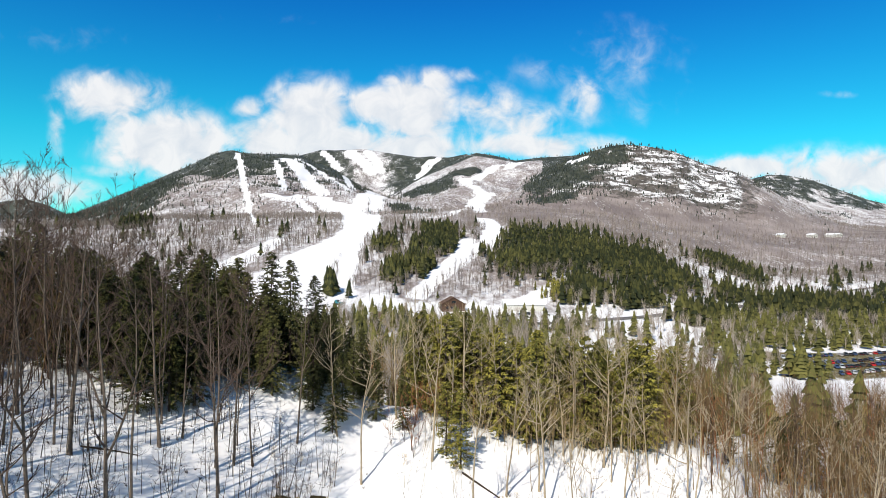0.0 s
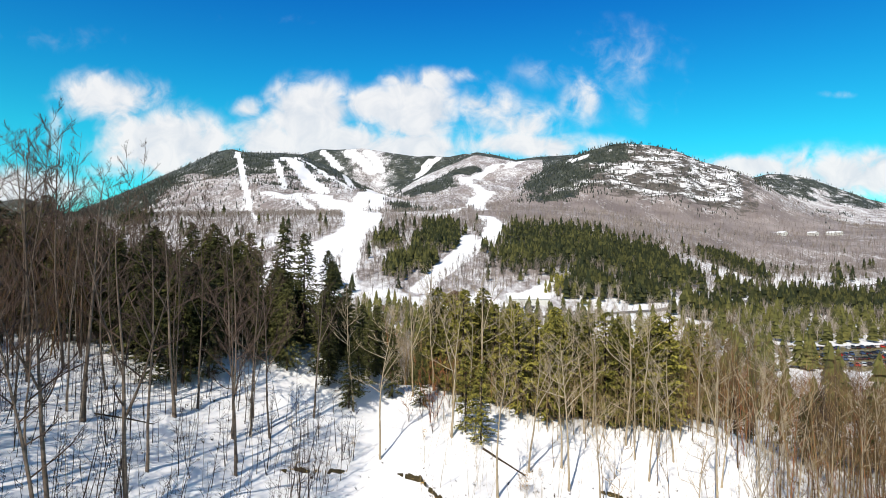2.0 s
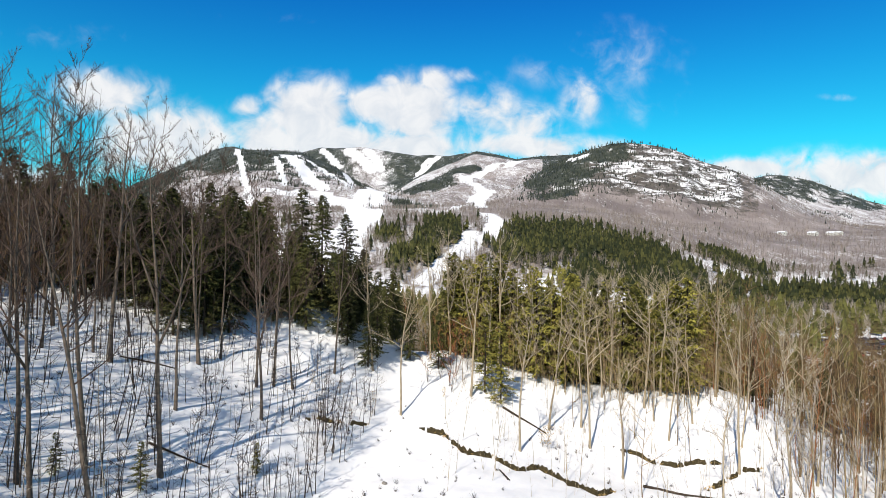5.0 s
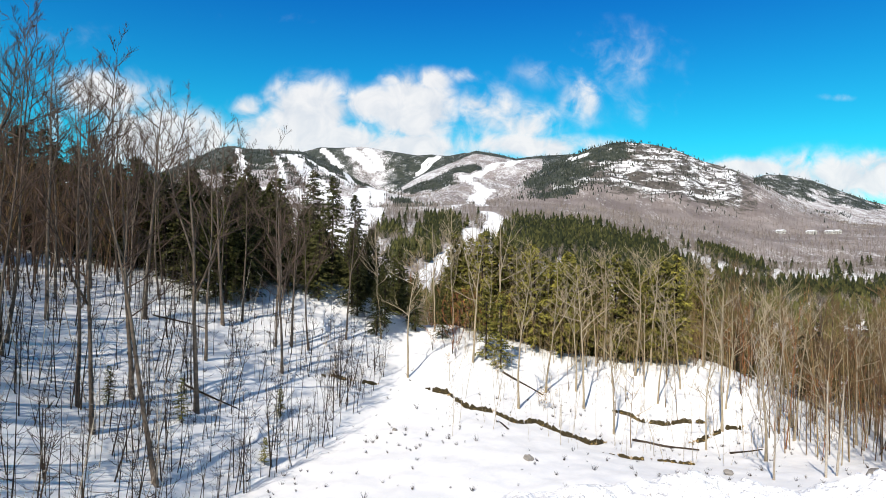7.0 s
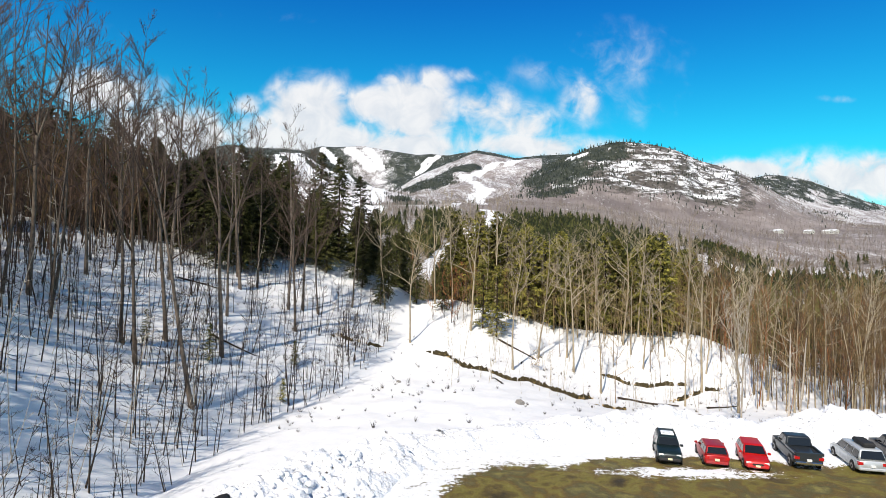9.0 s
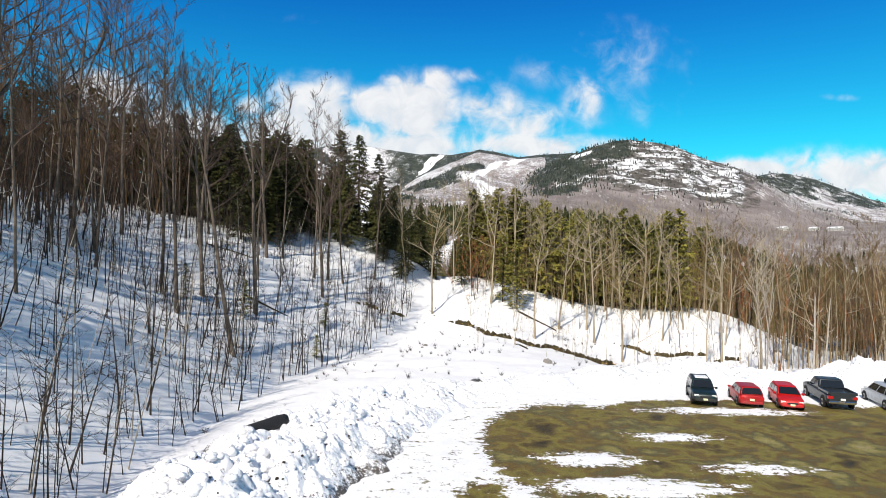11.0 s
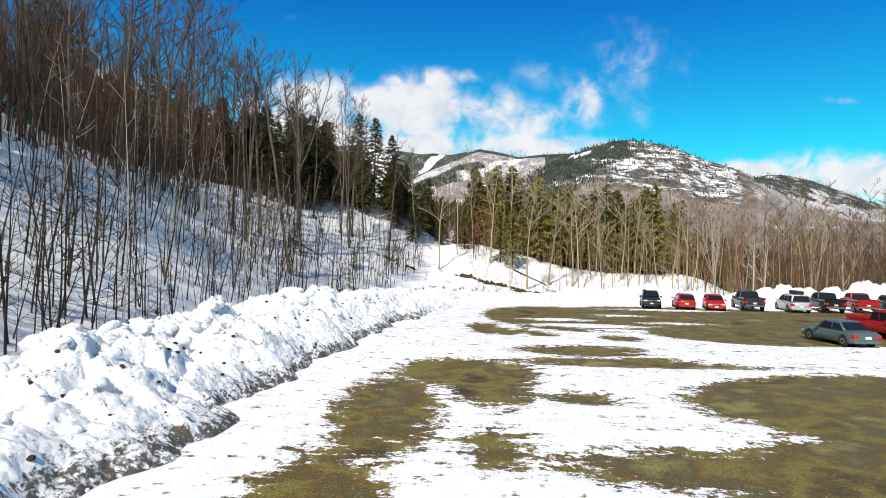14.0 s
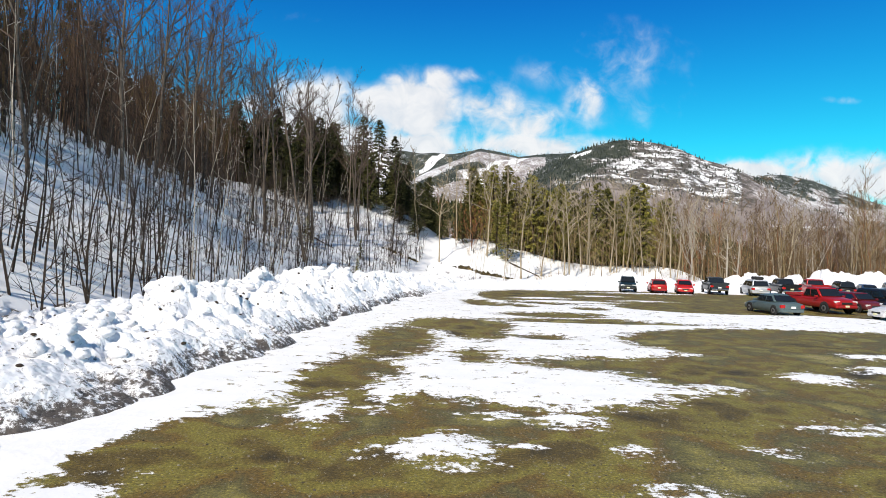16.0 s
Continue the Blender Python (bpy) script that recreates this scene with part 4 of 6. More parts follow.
def tiers(seed, n, sides, tall, reach):
    """A far conifer of ragged, stacked skirts."""
    random.seed(seed)
    sh = Shape()
    sh.tube([Vector((0, 0, -1)), Vector((0, 0, tall * .3))], [.25, .2], 3, 1)
    for i in range(n):
        k = i / n
        z, r = tall * (.1 + .9 * k), reach * (1 - k) ** .8
        top = len(sh.v)
        sh.v.append(Vector((0, 0, min(z + tall * 1.7 / n, tall))))
        for j in range(sides):
            w = 2 * math.pi * j / sides + i
            rr = r * rnd(.4, 1.25)
            sh.v.append(Vector((math.cos(w) * rr, math.sin(w) * rr, z - rnd(0, .12) * rr)))
        for j in range(sides):
            sh.f.append((top, top + 1 + j, top + 1 + (j + 1) % sides))
            sh.m.append(0)
    return sh


def scatter(n, near, far, left, right, power=1.0):
    """Spots spread evenly over a wedge of the plan."""
    y = np.sqrt(rng.uniform(near ** 2, far ** 2, n)) if power == 1.0 else near * (far / near) ** rng.uniform(0, 1, n)
    return rng.uniform(left, right, n) * (y + 10), y


def settle(x, y, kinds, low, high_):
    n = len(x)
    return np.stack([rng.integers(0, kinds, n), x, y, full_height(x, y) - .2, rng.uniform(low, high_, n), rng.uniform(.85, 1.2, n), rng.uniform(0, 6.28, n)], -1)


def in_lot(x, y):
    return (x > 176 - .2 * (y - 230)) & (x < 262) & (y > 236 + .35 * (x - 150)) & (y < 330 + .1 * (x - 200))


ROAD = [(55, 352, 3.5), (80, 350, 3.5), (144, 392, 3.5), (240, 480, 3.5), (371, 624, 3.5), (553, 745, 3.5), (800, 900, 3.5)]
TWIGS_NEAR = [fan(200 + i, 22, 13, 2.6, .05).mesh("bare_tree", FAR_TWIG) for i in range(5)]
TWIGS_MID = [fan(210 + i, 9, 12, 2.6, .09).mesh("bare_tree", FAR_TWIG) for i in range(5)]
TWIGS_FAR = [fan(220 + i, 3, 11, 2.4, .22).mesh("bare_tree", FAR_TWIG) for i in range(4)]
FIRS_NEAR = [tiers(230 + i, 9, 9, 14, 3.6).mesh("conifer", FAR_NEEDLE, BARK_DARK) for i in range(5)]
FIRS_MID = [tiers(235 + i, 6, 6, 14, 3.7).mesh("conifer", FAR_NEEDLE, BARK_DARK) for i in range(5)]
FIRS_FAR = [tiers(240 + i, 3, 5, 12, 2.8).mesh("conifer", MOUNTAIN_NEEDLE, BARK_DARK) for i in range(4)]

BELT_HAZE = [haze_tree(250 + i, 13, 2.1, .06, (0, 0, 1, 2, 3, 3)[i]).mesh("thicket_tree", TWIG_BROWN, TWIG_RED, TWIG_DARK, TWIG_TAN) for i in range(6)]
random.seed(15)
spots = []
for i in range(1400):
    if i < 800:
        x, y = rnd(44, 108), rnd(50, 132)
        size = rnd(.75, 1.42)
    elif i < 1250:
        x, y = rnd(-4, 56), rnd(90, 130)
        size = rnd(.5, .95)
    else:
        x, y = rnd(20, 52), rnd(92, 104)
        size = rnd(.4, .85)
    if not (x > .52 * y and y > 104):
        spots.append((random.choice((0, 1, 5, 0, 1, 2, 3, 3, 4) if x > 46 else (4, 5, 4, 5, 0, 2)), x, y, float(full_height(x, y)), size, rnd(.85, 1.2), rnd(0, 6.28)))
for i in range(230):
    x, y = rnd(6, 46), rnd(86, 100)
    spots.append((random.choice((4, 5, 4, 5, 0)), x, y, float(full_height(x, y)), rnd(.4, .85), rnd(.85, 1.2), rnd(0, 6.28)))
for i in range(330):
    y = rnd(104, 214)
    x = y * rnd(.5, .98)
    spots.append((random.choice((0, 1, 5, 2, 3)), x, y, float(full_height(x, y)), rnd(.5, .78), rnd(.85, 1.2), rnd(0, 6.28)))
for i in range(900):
    y = rnd(112, 234)
    x = y * rnd(.5, .92)
    ground_z = float(full_height(x, y))
    room = (31 - .197 * (y + 4) - ground_z) / 14
    if room > .12 and not in_lot(x, y):
        spots.append((random.choice((0, 1, 5, 2, 3)), x, y, ground_z, min(room, .85) * rnd(.7, 1.0), 1.0, rnd(0, 6.28)))
gather("belt_thicket", BELT_HAZE, spots, [TWIG_BROWN, TWIG_RED, TWIG_DARK, TWIG_TAN], "dense brown leafless thicket in the wooded belt", "thicket")
x, y = scatter(7200, 122, 420, -.75, 1.0)
view = (x / y > .57) & (y > 135) & (y < 250) & (x / y < .86)
keep = ~in_lot(x, y) & ~view & ((y < 350) | (x > 95)) & (on_trail(x, y) < .3) & (along(ROAD, x, y) > 2.2)
x, y = x[keep], y[keep]
slope_ = x / y
spare = (slope_ < .26) | (y < 215) | (rng.uniform(0, 1, len(x)) < np.where(slope_ < .5, .42, .7))
x, y = x[spare], y[spare]
pine = rng.uniform(0, 1, len(x)) < np.where(x / y > .5, .5, np.where(x / y > .26, .2, .42)) + .3 * wave(x, y, 40.0)
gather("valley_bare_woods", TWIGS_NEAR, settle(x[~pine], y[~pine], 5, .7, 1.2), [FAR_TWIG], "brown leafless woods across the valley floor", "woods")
gather("valley_evergreen_woods", FIRS_NEAR, settle(x[pine], y[pine], 5, .35, 1.15), [FAR_NEEDLE, BARK_DARK], "dark green conifers across the valley floor", "woods")

x, y = scatter(21000, 400, 900, -.8, 1.0)
open_ = np.maximum(on_trail(x, y), (along(ROAD, x, y) < 2.2))
thin = np.where((x / y > .26) & (y < 760), .5, .95) * np.where((y < 430) & (x < 200), .25, 1)
pine = (rng.uniform(0, 1, len(x)) < .65 * in_stand(x, y) + .02 + .1 * smooth(.12, .25, x / y) * (wave(x, y, 45.0) > .1))
bare_ok = (open_ < .4) & (rng.uniform(0, 1, len(x)) < thin) & ~pine & ((in_stand(x, y) < .7) | (rng.uniform(0, 1, len(x)) < .75))
gather("lower_slope_bare_woods", TWIGS_MID, settle(x[bare_ok], y[bare_ok], 5, .6, 1.1), [FAR_TWIG], "brown leafless woods on the lower slopes", "woods")
px, py = np.concatenate([x[pine & (open_ < .4)], *[cx + a * rng.normal(0, .5, 230) for cx, cy, a, b in STANDS if cy < 1000]]), np.concatenate([y[pine & (open_ < .4)], *[cy + b * rng.normal(0, .5, 230) for cx, cy, a, b in STANDS if cy < 1000]])
fine_ = (wave(px, py, 16.0, 2.0) + .6 * wave(px, py, 6.0) < .55) & (on_trail(px, py) < .3) & (along(ROAD, px, py) > 2.2) & (py > 370)
sx_ = np.concatenate([rng.normal(cx, 4.5, 22) for cx in (88, 97, 110, 122, 140, 152)])
sy_ = np.concatenate([rng.normal(cy, 9, 22) for cy in (430, 452, 446, 438, 446, 450)])
gather("clearing_evergreens", [tiers(236 + i, 6, 7, 9, 2.6).mesh("conifer", NEEDLE_OLIVE, BARK_DARK) for i in range(4)], settle(sx_, sy_, 4, .45, 1.1), [NEEDLE_OLIVE, BARK_DARK], "bright olive young conifers in the snowy clearing", "woods")
gather("lower_slope_evergreens", FIRS_MID, settle(px[fine_], py[fine_], 5, .4, 1.3), [FAR_NEEDLE, BARK_DARK], "dark green stands of conifers on the lower slopes", "woods")

x, y = scatter(33000, 900, 2300, -.75, .95, 2.0)
z = full_height(x, y)
up = np.clip(upland(x, y, z) + .9 * in_stand(x, y), 0, 1)
pine = rng.uniform(0, 1, len(x)) < up * .9 + .005 + .07 * ((x / y < -.08) & (y > 1200)) + .32 * ((x / y > .2) & (x / y < .5) & (y > 1420))
ok = on_trail(x, y) < .4
rocky = (x / y > .2) & (x / y < .5) & (y > 1450)
bare_ok = ok & ~pine & (up < .6) & ~(rocky & (rng.uniform(0, 1, len(x)) < .7))
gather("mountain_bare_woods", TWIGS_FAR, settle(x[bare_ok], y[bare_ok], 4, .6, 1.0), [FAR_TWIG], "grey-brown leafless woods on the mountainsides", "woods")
x2, y2 = scatter(16000, 1300, 3100, -.62, .75, 2.0)
up2 = np.clip(upland(x2, y2, full_height(x2, y2)) + .9 * in_stand(x2, y2), 0, 1)
more = (rng.uniform(0, 1, len(x2)) < up2) & (on_trail(x2, y2) < .4)
xs, ys = np.concatenate([x[pine & ok], x2[more]]), np.concatenate([y[pine & ok], y2[more]])
gather("mountain_evergreens", FIRS_FAR, settle(xs, ys, 4, .4, .85), [MOUNTAIN_NEEDLE, BARK_DARK], "dark conifers on the upper mountainsides", "woods")

# ---- ploughed snow ----
BANK_SNOW, t, s, at = material("ploughed_snow", rough=0.7)
lump_, dirt_ = noise_at(t, at, 1.4, 6), noise_at(t, at, 3.2, 8, 0.72)
grain_ = noise_at(t, at, 9.0, 6, 0.75)
low_ = node(t, "ShaderNodeAttribute", attribute_name="toe").outputs["Fac"]
soil = maths(t, "MULTIPLY", maths(t, "SUBTRACT", maths(t, "ADD", maths(t, "MULTIPLY", dirt_, 0.6), maths(t, "ADD", maths(t, "MULTIPLY", grain_, 0.4), maths(t, "MULTIPLY", low_, 0.13))), 0.555), 14.0, clamp=True)
t.links.new(blend(t, soil, ramp(t, lump_, [(0.2, (0.78, 0.82, 0.88)), (0.6, (0.90, 0.90, 0.91))]), ramp(t, grain_, [(0.3, (0.03, 0.026, 0.024)), (0.7, (0.15, 0.13, 0.115))])), s.inputs["Base Color"])
cell_ = node(t, "ShaderNodeTexVoronoi", Scale=4.5, Randomness=1.0)
t.links.new(at, cell_.inputs["Vector"])
bump(t, s, maths(t, "ADD", maths(t, "MULTIPLY", cell_.outputs["Distance"], -1.1), maths(t, "ADD", dirt_, maths(t, "MULTIPLY", grain_, 0.6))), 0.55, 0.12)


def snowbank(name, spine, steps, across, label, seed):
    """A lumpy ridge of ploughed snow. spine: x, y, half width, height."""
    sp = np.array(spine, float)
    run = np.concatenate([[0], np.cumsum(np.hypot(np.diff(sp[:, 0]), np.diff(sp[:, 1])))])
    q = np.linspace(0, run[-1], steps)
    cx, cy, hw, hh = (np.interp(q, run, sp[:, i]) for i in range(4))
    tx, ty = np.gradient(cx), np.gradient(cy)
    l_ = np.hypot(tx, ty)
    nx, ny = -ty / l_, tx / l_
    hw = hw * (1 + .14 * wave(q, q * 0, 2.4, seed) + .07 * wave(q, q * 0, .9, seed))
    v = np.linspace(-1, 1, across)
    X, Y = cx[:, None] + nx[:, None] * hw[:, None] * v, cy[:, None] + ny[:, None] * hw[:, None] * v
    shape = np.clip(1 - np.abs(v) ** 2.2, 0, 1) ** .8
    Z = np.empty_like(X)
    for i in range(steps):
        for j in range(across):
            p = Vector((X[i, j], Y[i, j], seed))
            big = noise.fractal(p * .3, .8, 2.0, 3) * 1.25
            bent = p + noise.noise_vector(p * .9) * .5
            dome = lambda at_, reach: math.sqrt(max(0.0, 1 - (noise.voronoi(at_)[0][0] / reach) ** 2))
            chunk = dome(bent * .7, .8) * .75 + dome(bent * 1.7, .75) * .38 + dome(p * 4.0, .7) * .15
            Z[i, j] = shape[j] * (hh[i] * (1 + .8 * big) * .55 + chunk * min(hh[i] * .6, 1.0) + .07 * noise.fractal(p * 3.0, .6, 2.0, 4)) - .12
            wob = noise.noise_vector(p * 2.6) * .2 * shape[j]
            X[i, j] += wob.x
            Y[i, j] += wob.y
    Zg = full_height(X, Y)
    ob = sheet(name, X, Y, Z + Zg, BANK_SNOW)
    a = ob.data.attributes.new("toe", "FLOAT", "POINT")
    a.data.foreach_set("value", np.asarray((1 - smooth(.1, .9, Z)) * (smooth(.4, .9, hh) * (1 - smooth(18, 28, cy)))[:, None], np.float32).ravel())
    return tagged(ob, label, "snowbank")


BANK = snowbank("snowbank", [(-17.5, -48, 4.4, 1.8), (-15.4, -28, 4.5, .8), (-14.3, -20, 4.6, 1.25), (-13.2, -12, 4.7, 1.6), (-12.6, -2, 4.7, 1.9), (-11.3, 8, 4.8, 2.2), (-9, 18, 4.8, 1.8), (-6.5, 26, 4.4, 1.3), (-2, 33, 4, 1.0), (4, 36, 3.5, .8)],
         700, 84, "high lumpy bank of ploughed snow with dirt along the lot", 3.0)
snowbank("snowbank", [(2, 36.5, 3, .7), (10, 38.5, 3, .9), (17, 40, 3.2, 1.7), (24, 40.5, 3.2, 1.7), (30, 40.5, 3, 1.2), (36, 40.5, 3, 1.5), (40, 40.5, 3, 2.5), (44, 40.5, 3, 2.6), (48, 41, 3, 2.2), (56, 41, 3, 2.2), (66, 41, 3, 2), (90, 42, 3, 2)],
         380, 34, "low lumpy bank of ploughed snow behind the parked cars", 8.0)

# Loose clods on the bank and at its foot.
CLODS = []
for k in range(4):
    bm = bmesh.new()
    bmesh.ops.create_icosphere(bm, subdivisions=2, radius=.5)
    for v_ in bm.verts:
        v_.co *= 1 + .38 * noise.noise(v_.co * 2.2 + Vector((k * 7, 0, 0)))
        v_.co.z *= .8
    me = bpy.data.meshes.new("clod")
    bm.to_mesh(me)
    bm.free()
    me.materials.append(BANK_SNOW)
    CLODS.append(me)
random.seed(31)
spots = []
for i in range(1400):
    y = rnd(-44, 34)
    x = float(np.interp(y, [-48, -20, -2, 8, 18, 26, 33], [-17.5, -14.9, -12.9, -11.5, -9, -6.5, -2])) + 4.0 - abs(random.gauss(0, 1.0)) * 1.1 + 1.1
    r = rnd(.05, .28) ** 1.2
    spots.append((i % 4, x, y, float(full_height(x, y)) + r * .1, r, 1.0, rnd(0, 6.28)))
for i in range(2600):
    y = rnd(-46, 30)
    x = float(np.interp(y, [-48, -20, -2, 8, 18, 26, 33], [-17.5, -14.9, -12.9, -11.3, -9, -6.5, -2])) + random.gauss(0, 1.6)
    hit, place, normal, _ = BANK.ray_cast(Vector((x, y, 20)), Vector((0, 0, -1)))
    r = .08 + .6 * random.random() ** 3
    if hit:
        spots.append((i % 4, x, y, place.z + r * .12, r, rnd(.7, 1.1), rnd(0, 6.28)))
soil_spots = []
for i in range(600):
    y = rnd(-46, 30)
    x = float(np.interp(y, [-48, -20, -2, 8, 18, 26, 33], [-17.5, -14.9, -12.9, -11.3, -9, -6.5, -2])) + (random.gauss(2.8, .9) if i % 3 else random.gauss(.4, 1.2))
    hit, place, normal, _ = BANK.ray_cast(Vector((x, y, 20)), Vector((0, 0, -1)))
    if hit:
        r = .03 + .15 * random.random() ** 2
        soil_spots.append((i % 4, x, y, place.z + r * .1, r, rnd(.6, 1), rnd(0, 6.28)))
GRAVEL = grainy("pale_gravel", (0.06, 0.053, 0.036), (0.36, 0.33, 0.26), 30.0, 0.9, strength=0.0, spread=0.9)
PEBBLES = []
for k in range(4):
    bm = bmesh.new()
    bmesh.ops.create_icosphere(bm, subdivisions=1, radius=.5)
    for v_ in bm.verts:
        v_.co *= rnd(.75, 1.2)
        v_.co.z *= .6
    me = bpy.data.meshes.new("pebble")
    bm.to_mesh(me)
    bm.free()
    me.materials.append(GRAVEL)
    PEBBLES.append(me)
grng = np.random.default_rng(9)
gx, gy = grng.uniform(-10, 16, 26000), grng.uniform(-33, -4, 26000)
keep = (bare_ground(gx, gy) > .55) & (grng.uniform(0, 1, 26000) < .6 + .5 * wave(gx, gy, 1.6)) & (np.abs(gx + 2.4) < .8 * (gy + 37))
gx, gy = gx[keep], gy[keep]
gather("gravel", PEBBLES, np.stack([grng.integers(0, 4, len(gx)), gx, gy, full_height(gx, gy) + .005, .014 + .05 * grng.uniform(0, 1, len(gx)) ** 3, np.ones(len(gx)), grng.uniform(0, 6.28, len(gx))], -1), [GRAVEL], "pale gravel stones scattered over the muddy lot", "gravel")
gather("dirt_clods", CLODS, soil_spots, [BARK_DARK], "dark clods of frozen earth in the ploughed snow", "dirt clods")
gather("snow_clods", CLODS, spots, [BANK_SNOW], "loose clods of snow and dirty ice at the bank's foot", "snow clods", True)


# ---- cars ----


def paint(name, colour, metal=0.3):
    m, t, s, at = material(name, rough=0.28, metal=metal, spec=0.5)
    dusty = noise_at(t, at, 2.0, 6, 0.65)
    grey = tuple(c * .55 + .06 for c in colour)
    low = node(t, "ShaderNodeSeparateXYZ")
    t.links.new(at, low.inputs[0])
    film = maths(t, "MULTIPLY", maths(t, "SUBTRACT", maths(t, "ADD", dusty, maths(t, "MULTIPLY", low.outputs["Z"], -0.35)), 0.22), 2.4, clamp=True)
    t.links.new(blend(t, film, colour, grey), s.inputs["Base Color"])
    t.links.new(maths(t, "ADD", maths(t, "MULTIPLY", film, 0.4), 0.34), s.inputs["Roughness"])
    s.inputs["Coat Weight"].default_value = 0.12
    return m


PAINTS = {k: paint(k + "_car_paint", v) for k, v in {
    "red": (0.42, 0.012, 0.012), "bright_red": (0.62, 0.012, 0.01), "dark_red": (0.16, 0.01, 0.014), "black": (0.012, 0.012, 0.014), "dark_green": (0.012, 0.026, 0.028), "slate": (0.035, 0.042, 0.048),
    "silver": (0.55, 0.58, 0.60), "white": (0.78, 0.78, 0.78), "grey_teal": (0.10, 0.145, 0.15), "blue": (0.03, 0.07, 0.17), "pale_blue": (0.18, 0.27, 0.34), "yellow": (0.7, 0.42, 0.02)}.items()}
GLASS = material("dark_car_glass", (0.012, 0.014, 0.016), 0.06, 0.0, 0.6)[0]
RUBBER = grainy("tyre_rubber", (0.012, 0.012, 0.012), (0.035, 0.033, 0.03), 9.0, 0.9)
ALLOY = material("wheel_alloy", (0.3, 0.3, 0.3), 0.4, 0.8)[0]
TRIM = grainy("black_plastic_trim", (0.015, 0.015, 0.016), (0.04, 0.04, 0.04), 12.0, 0.7)
LAMP = material("clear_headlamp", (0.75, 0.75, 0.72), 0.15, 0.2, 0.6)[0]
TAIL = material("red_tail_lamp", (0.45, 0.01, 0.01), 0.2, 0.0, 0.6)[0]
PLATE = material("pale_number_plate", (0.75, 0.72, 0.45), 0.5)[0]
PLATE_WHITE = material("white_number_plate", (0.75, 0.76, 0.74), 0.5)[0]
CHROME = material("chrome_trim", (0.7, 0.7, 0.7), 0.15, 1.0)[0]


def loft(sections, cap=True):
    """Skin over rings of equally many points."""
    sh = Shape()
    n = len(sections[0])
    for ring in sections:
        sh.v += [Vector(p) for p in ring]
    for i in range(len(sections) - 1):
        for k in range(n):
            a, b = i * n + k, i * n + (k + 1) % n
            sh.f.append((a, b, b + n, a + n))
    if cap:
        sh.f.append(tuple(reversed(range(n))))
        sh.f.append(tuple(range((len(sections) - 1) * n, len(sections) * n)))
    sh.m = [0] * len(sh.f)
    return sh


def ring(y, zb, zt, w, crown=.06):
    r = min(.14, (zt - zb) * .3)
    half = [(w * .90, zb), (w * .985, zb + r * .7), (w, zb + (zt - zb) * .45), (w * .985, zt - r), (w * .93, zt - r * .3), (w * .80, zt), (w * .4, zt + crown * .6)]
    return [(-x, y, z) for x, z in reversed(half)] + [(x, y, z) for x, z in half]


def slab(corners, thick):
    """A thin solid from four corners, pushed out along its normal."""
    c = [Vector(p) for p in corners]
    n = (c[1] - c[0]).cross(c[2] - c[0]).normalized() * thick
    sh = Shape()
    sh.v = [p - n for p in c] + [p + n for p in c]
    sh.f = [(3, 2, 1, 0), (4, 5, 6, 7), (0, 1, 5, 4), (1, 2, 6, 5), (2, 3, 7, 6), (3, 0, 4, 7)]
    sh.m = [0] * 6
    return sh


def box(x0, x1, y0, y1, z0, z1, soft=.03):
    bm = bmesh.new()
    bmesh.ops.create_cube(bm, size=1)
    for v in bm.verts:
        v.co = Vector(((x0 + x1) / 2 + v.co.x * (x1 - x0), (y0 + y1) / 2 + v.co.y * (y1 - y0), (z0 + z1) / 2 + v.co.z * (z1 - z0)))
    soft = min(soft, .3 * min(x1 - x0, y1 - y0, z1 - z0))
    bmesh.ops.bevel(bm, geom=bm.edges[:], offset=soft, segments=1, affect="EDGES")
    sh = Shape()
    bm.verts.index_update()
    sh.v = [v.co.copy() for v in bm.verts]
    sh.f = [tuple(v.index for v in f.verts) for f in bm.faces]
    sh.m = [0] * len(sh.f)
    bm.free()
    return sh


def disc(x0, x1, r, sides=18, hollow=0.0):
    """A wheel's body: a bevelled drum across x."""
    rings = []
    for x, q in ((x0, r * .86), (x0 + (x1 - x0) * .15, r), (x0 + (x1 - x0) * .85, r), (x1, r * .86)):
        rings.append([(x, math.cos(2 * math.pi * k / sides) * q, math.sin(2 * math.pi * k / sides) * q) for k in range(sides)])
    return loft(rings)


# length, width, height, sill, belt, hood height, cabin base rear/front, roof rear/front (fractions from the tail), wheel radius
BODIES = {
    "sedan": (4.7, 1.8, 1.45, .22, .92, .78, .16, .70, .30, .56, .32, .90),
    "hatch": (4.1, 1.75, 1.50, .22, .95, .82, .01, .76, .09, .58, .31, .95),
    "suv": (4.4, 1.80, 1.72, .34, 1.06, 1.02, .01, .68, .06, .58, .36, 1.06),
    "wagon": (5.1, 1.98, 1.75, .24, 1.02, .92, .01, .80, .06, .62, .34, 1.02),
    "pickup": (5.7, 2.0, 1.90, .42, 1.18, 1.15, .36, .74, .40, .62, .40, 1.16),
}


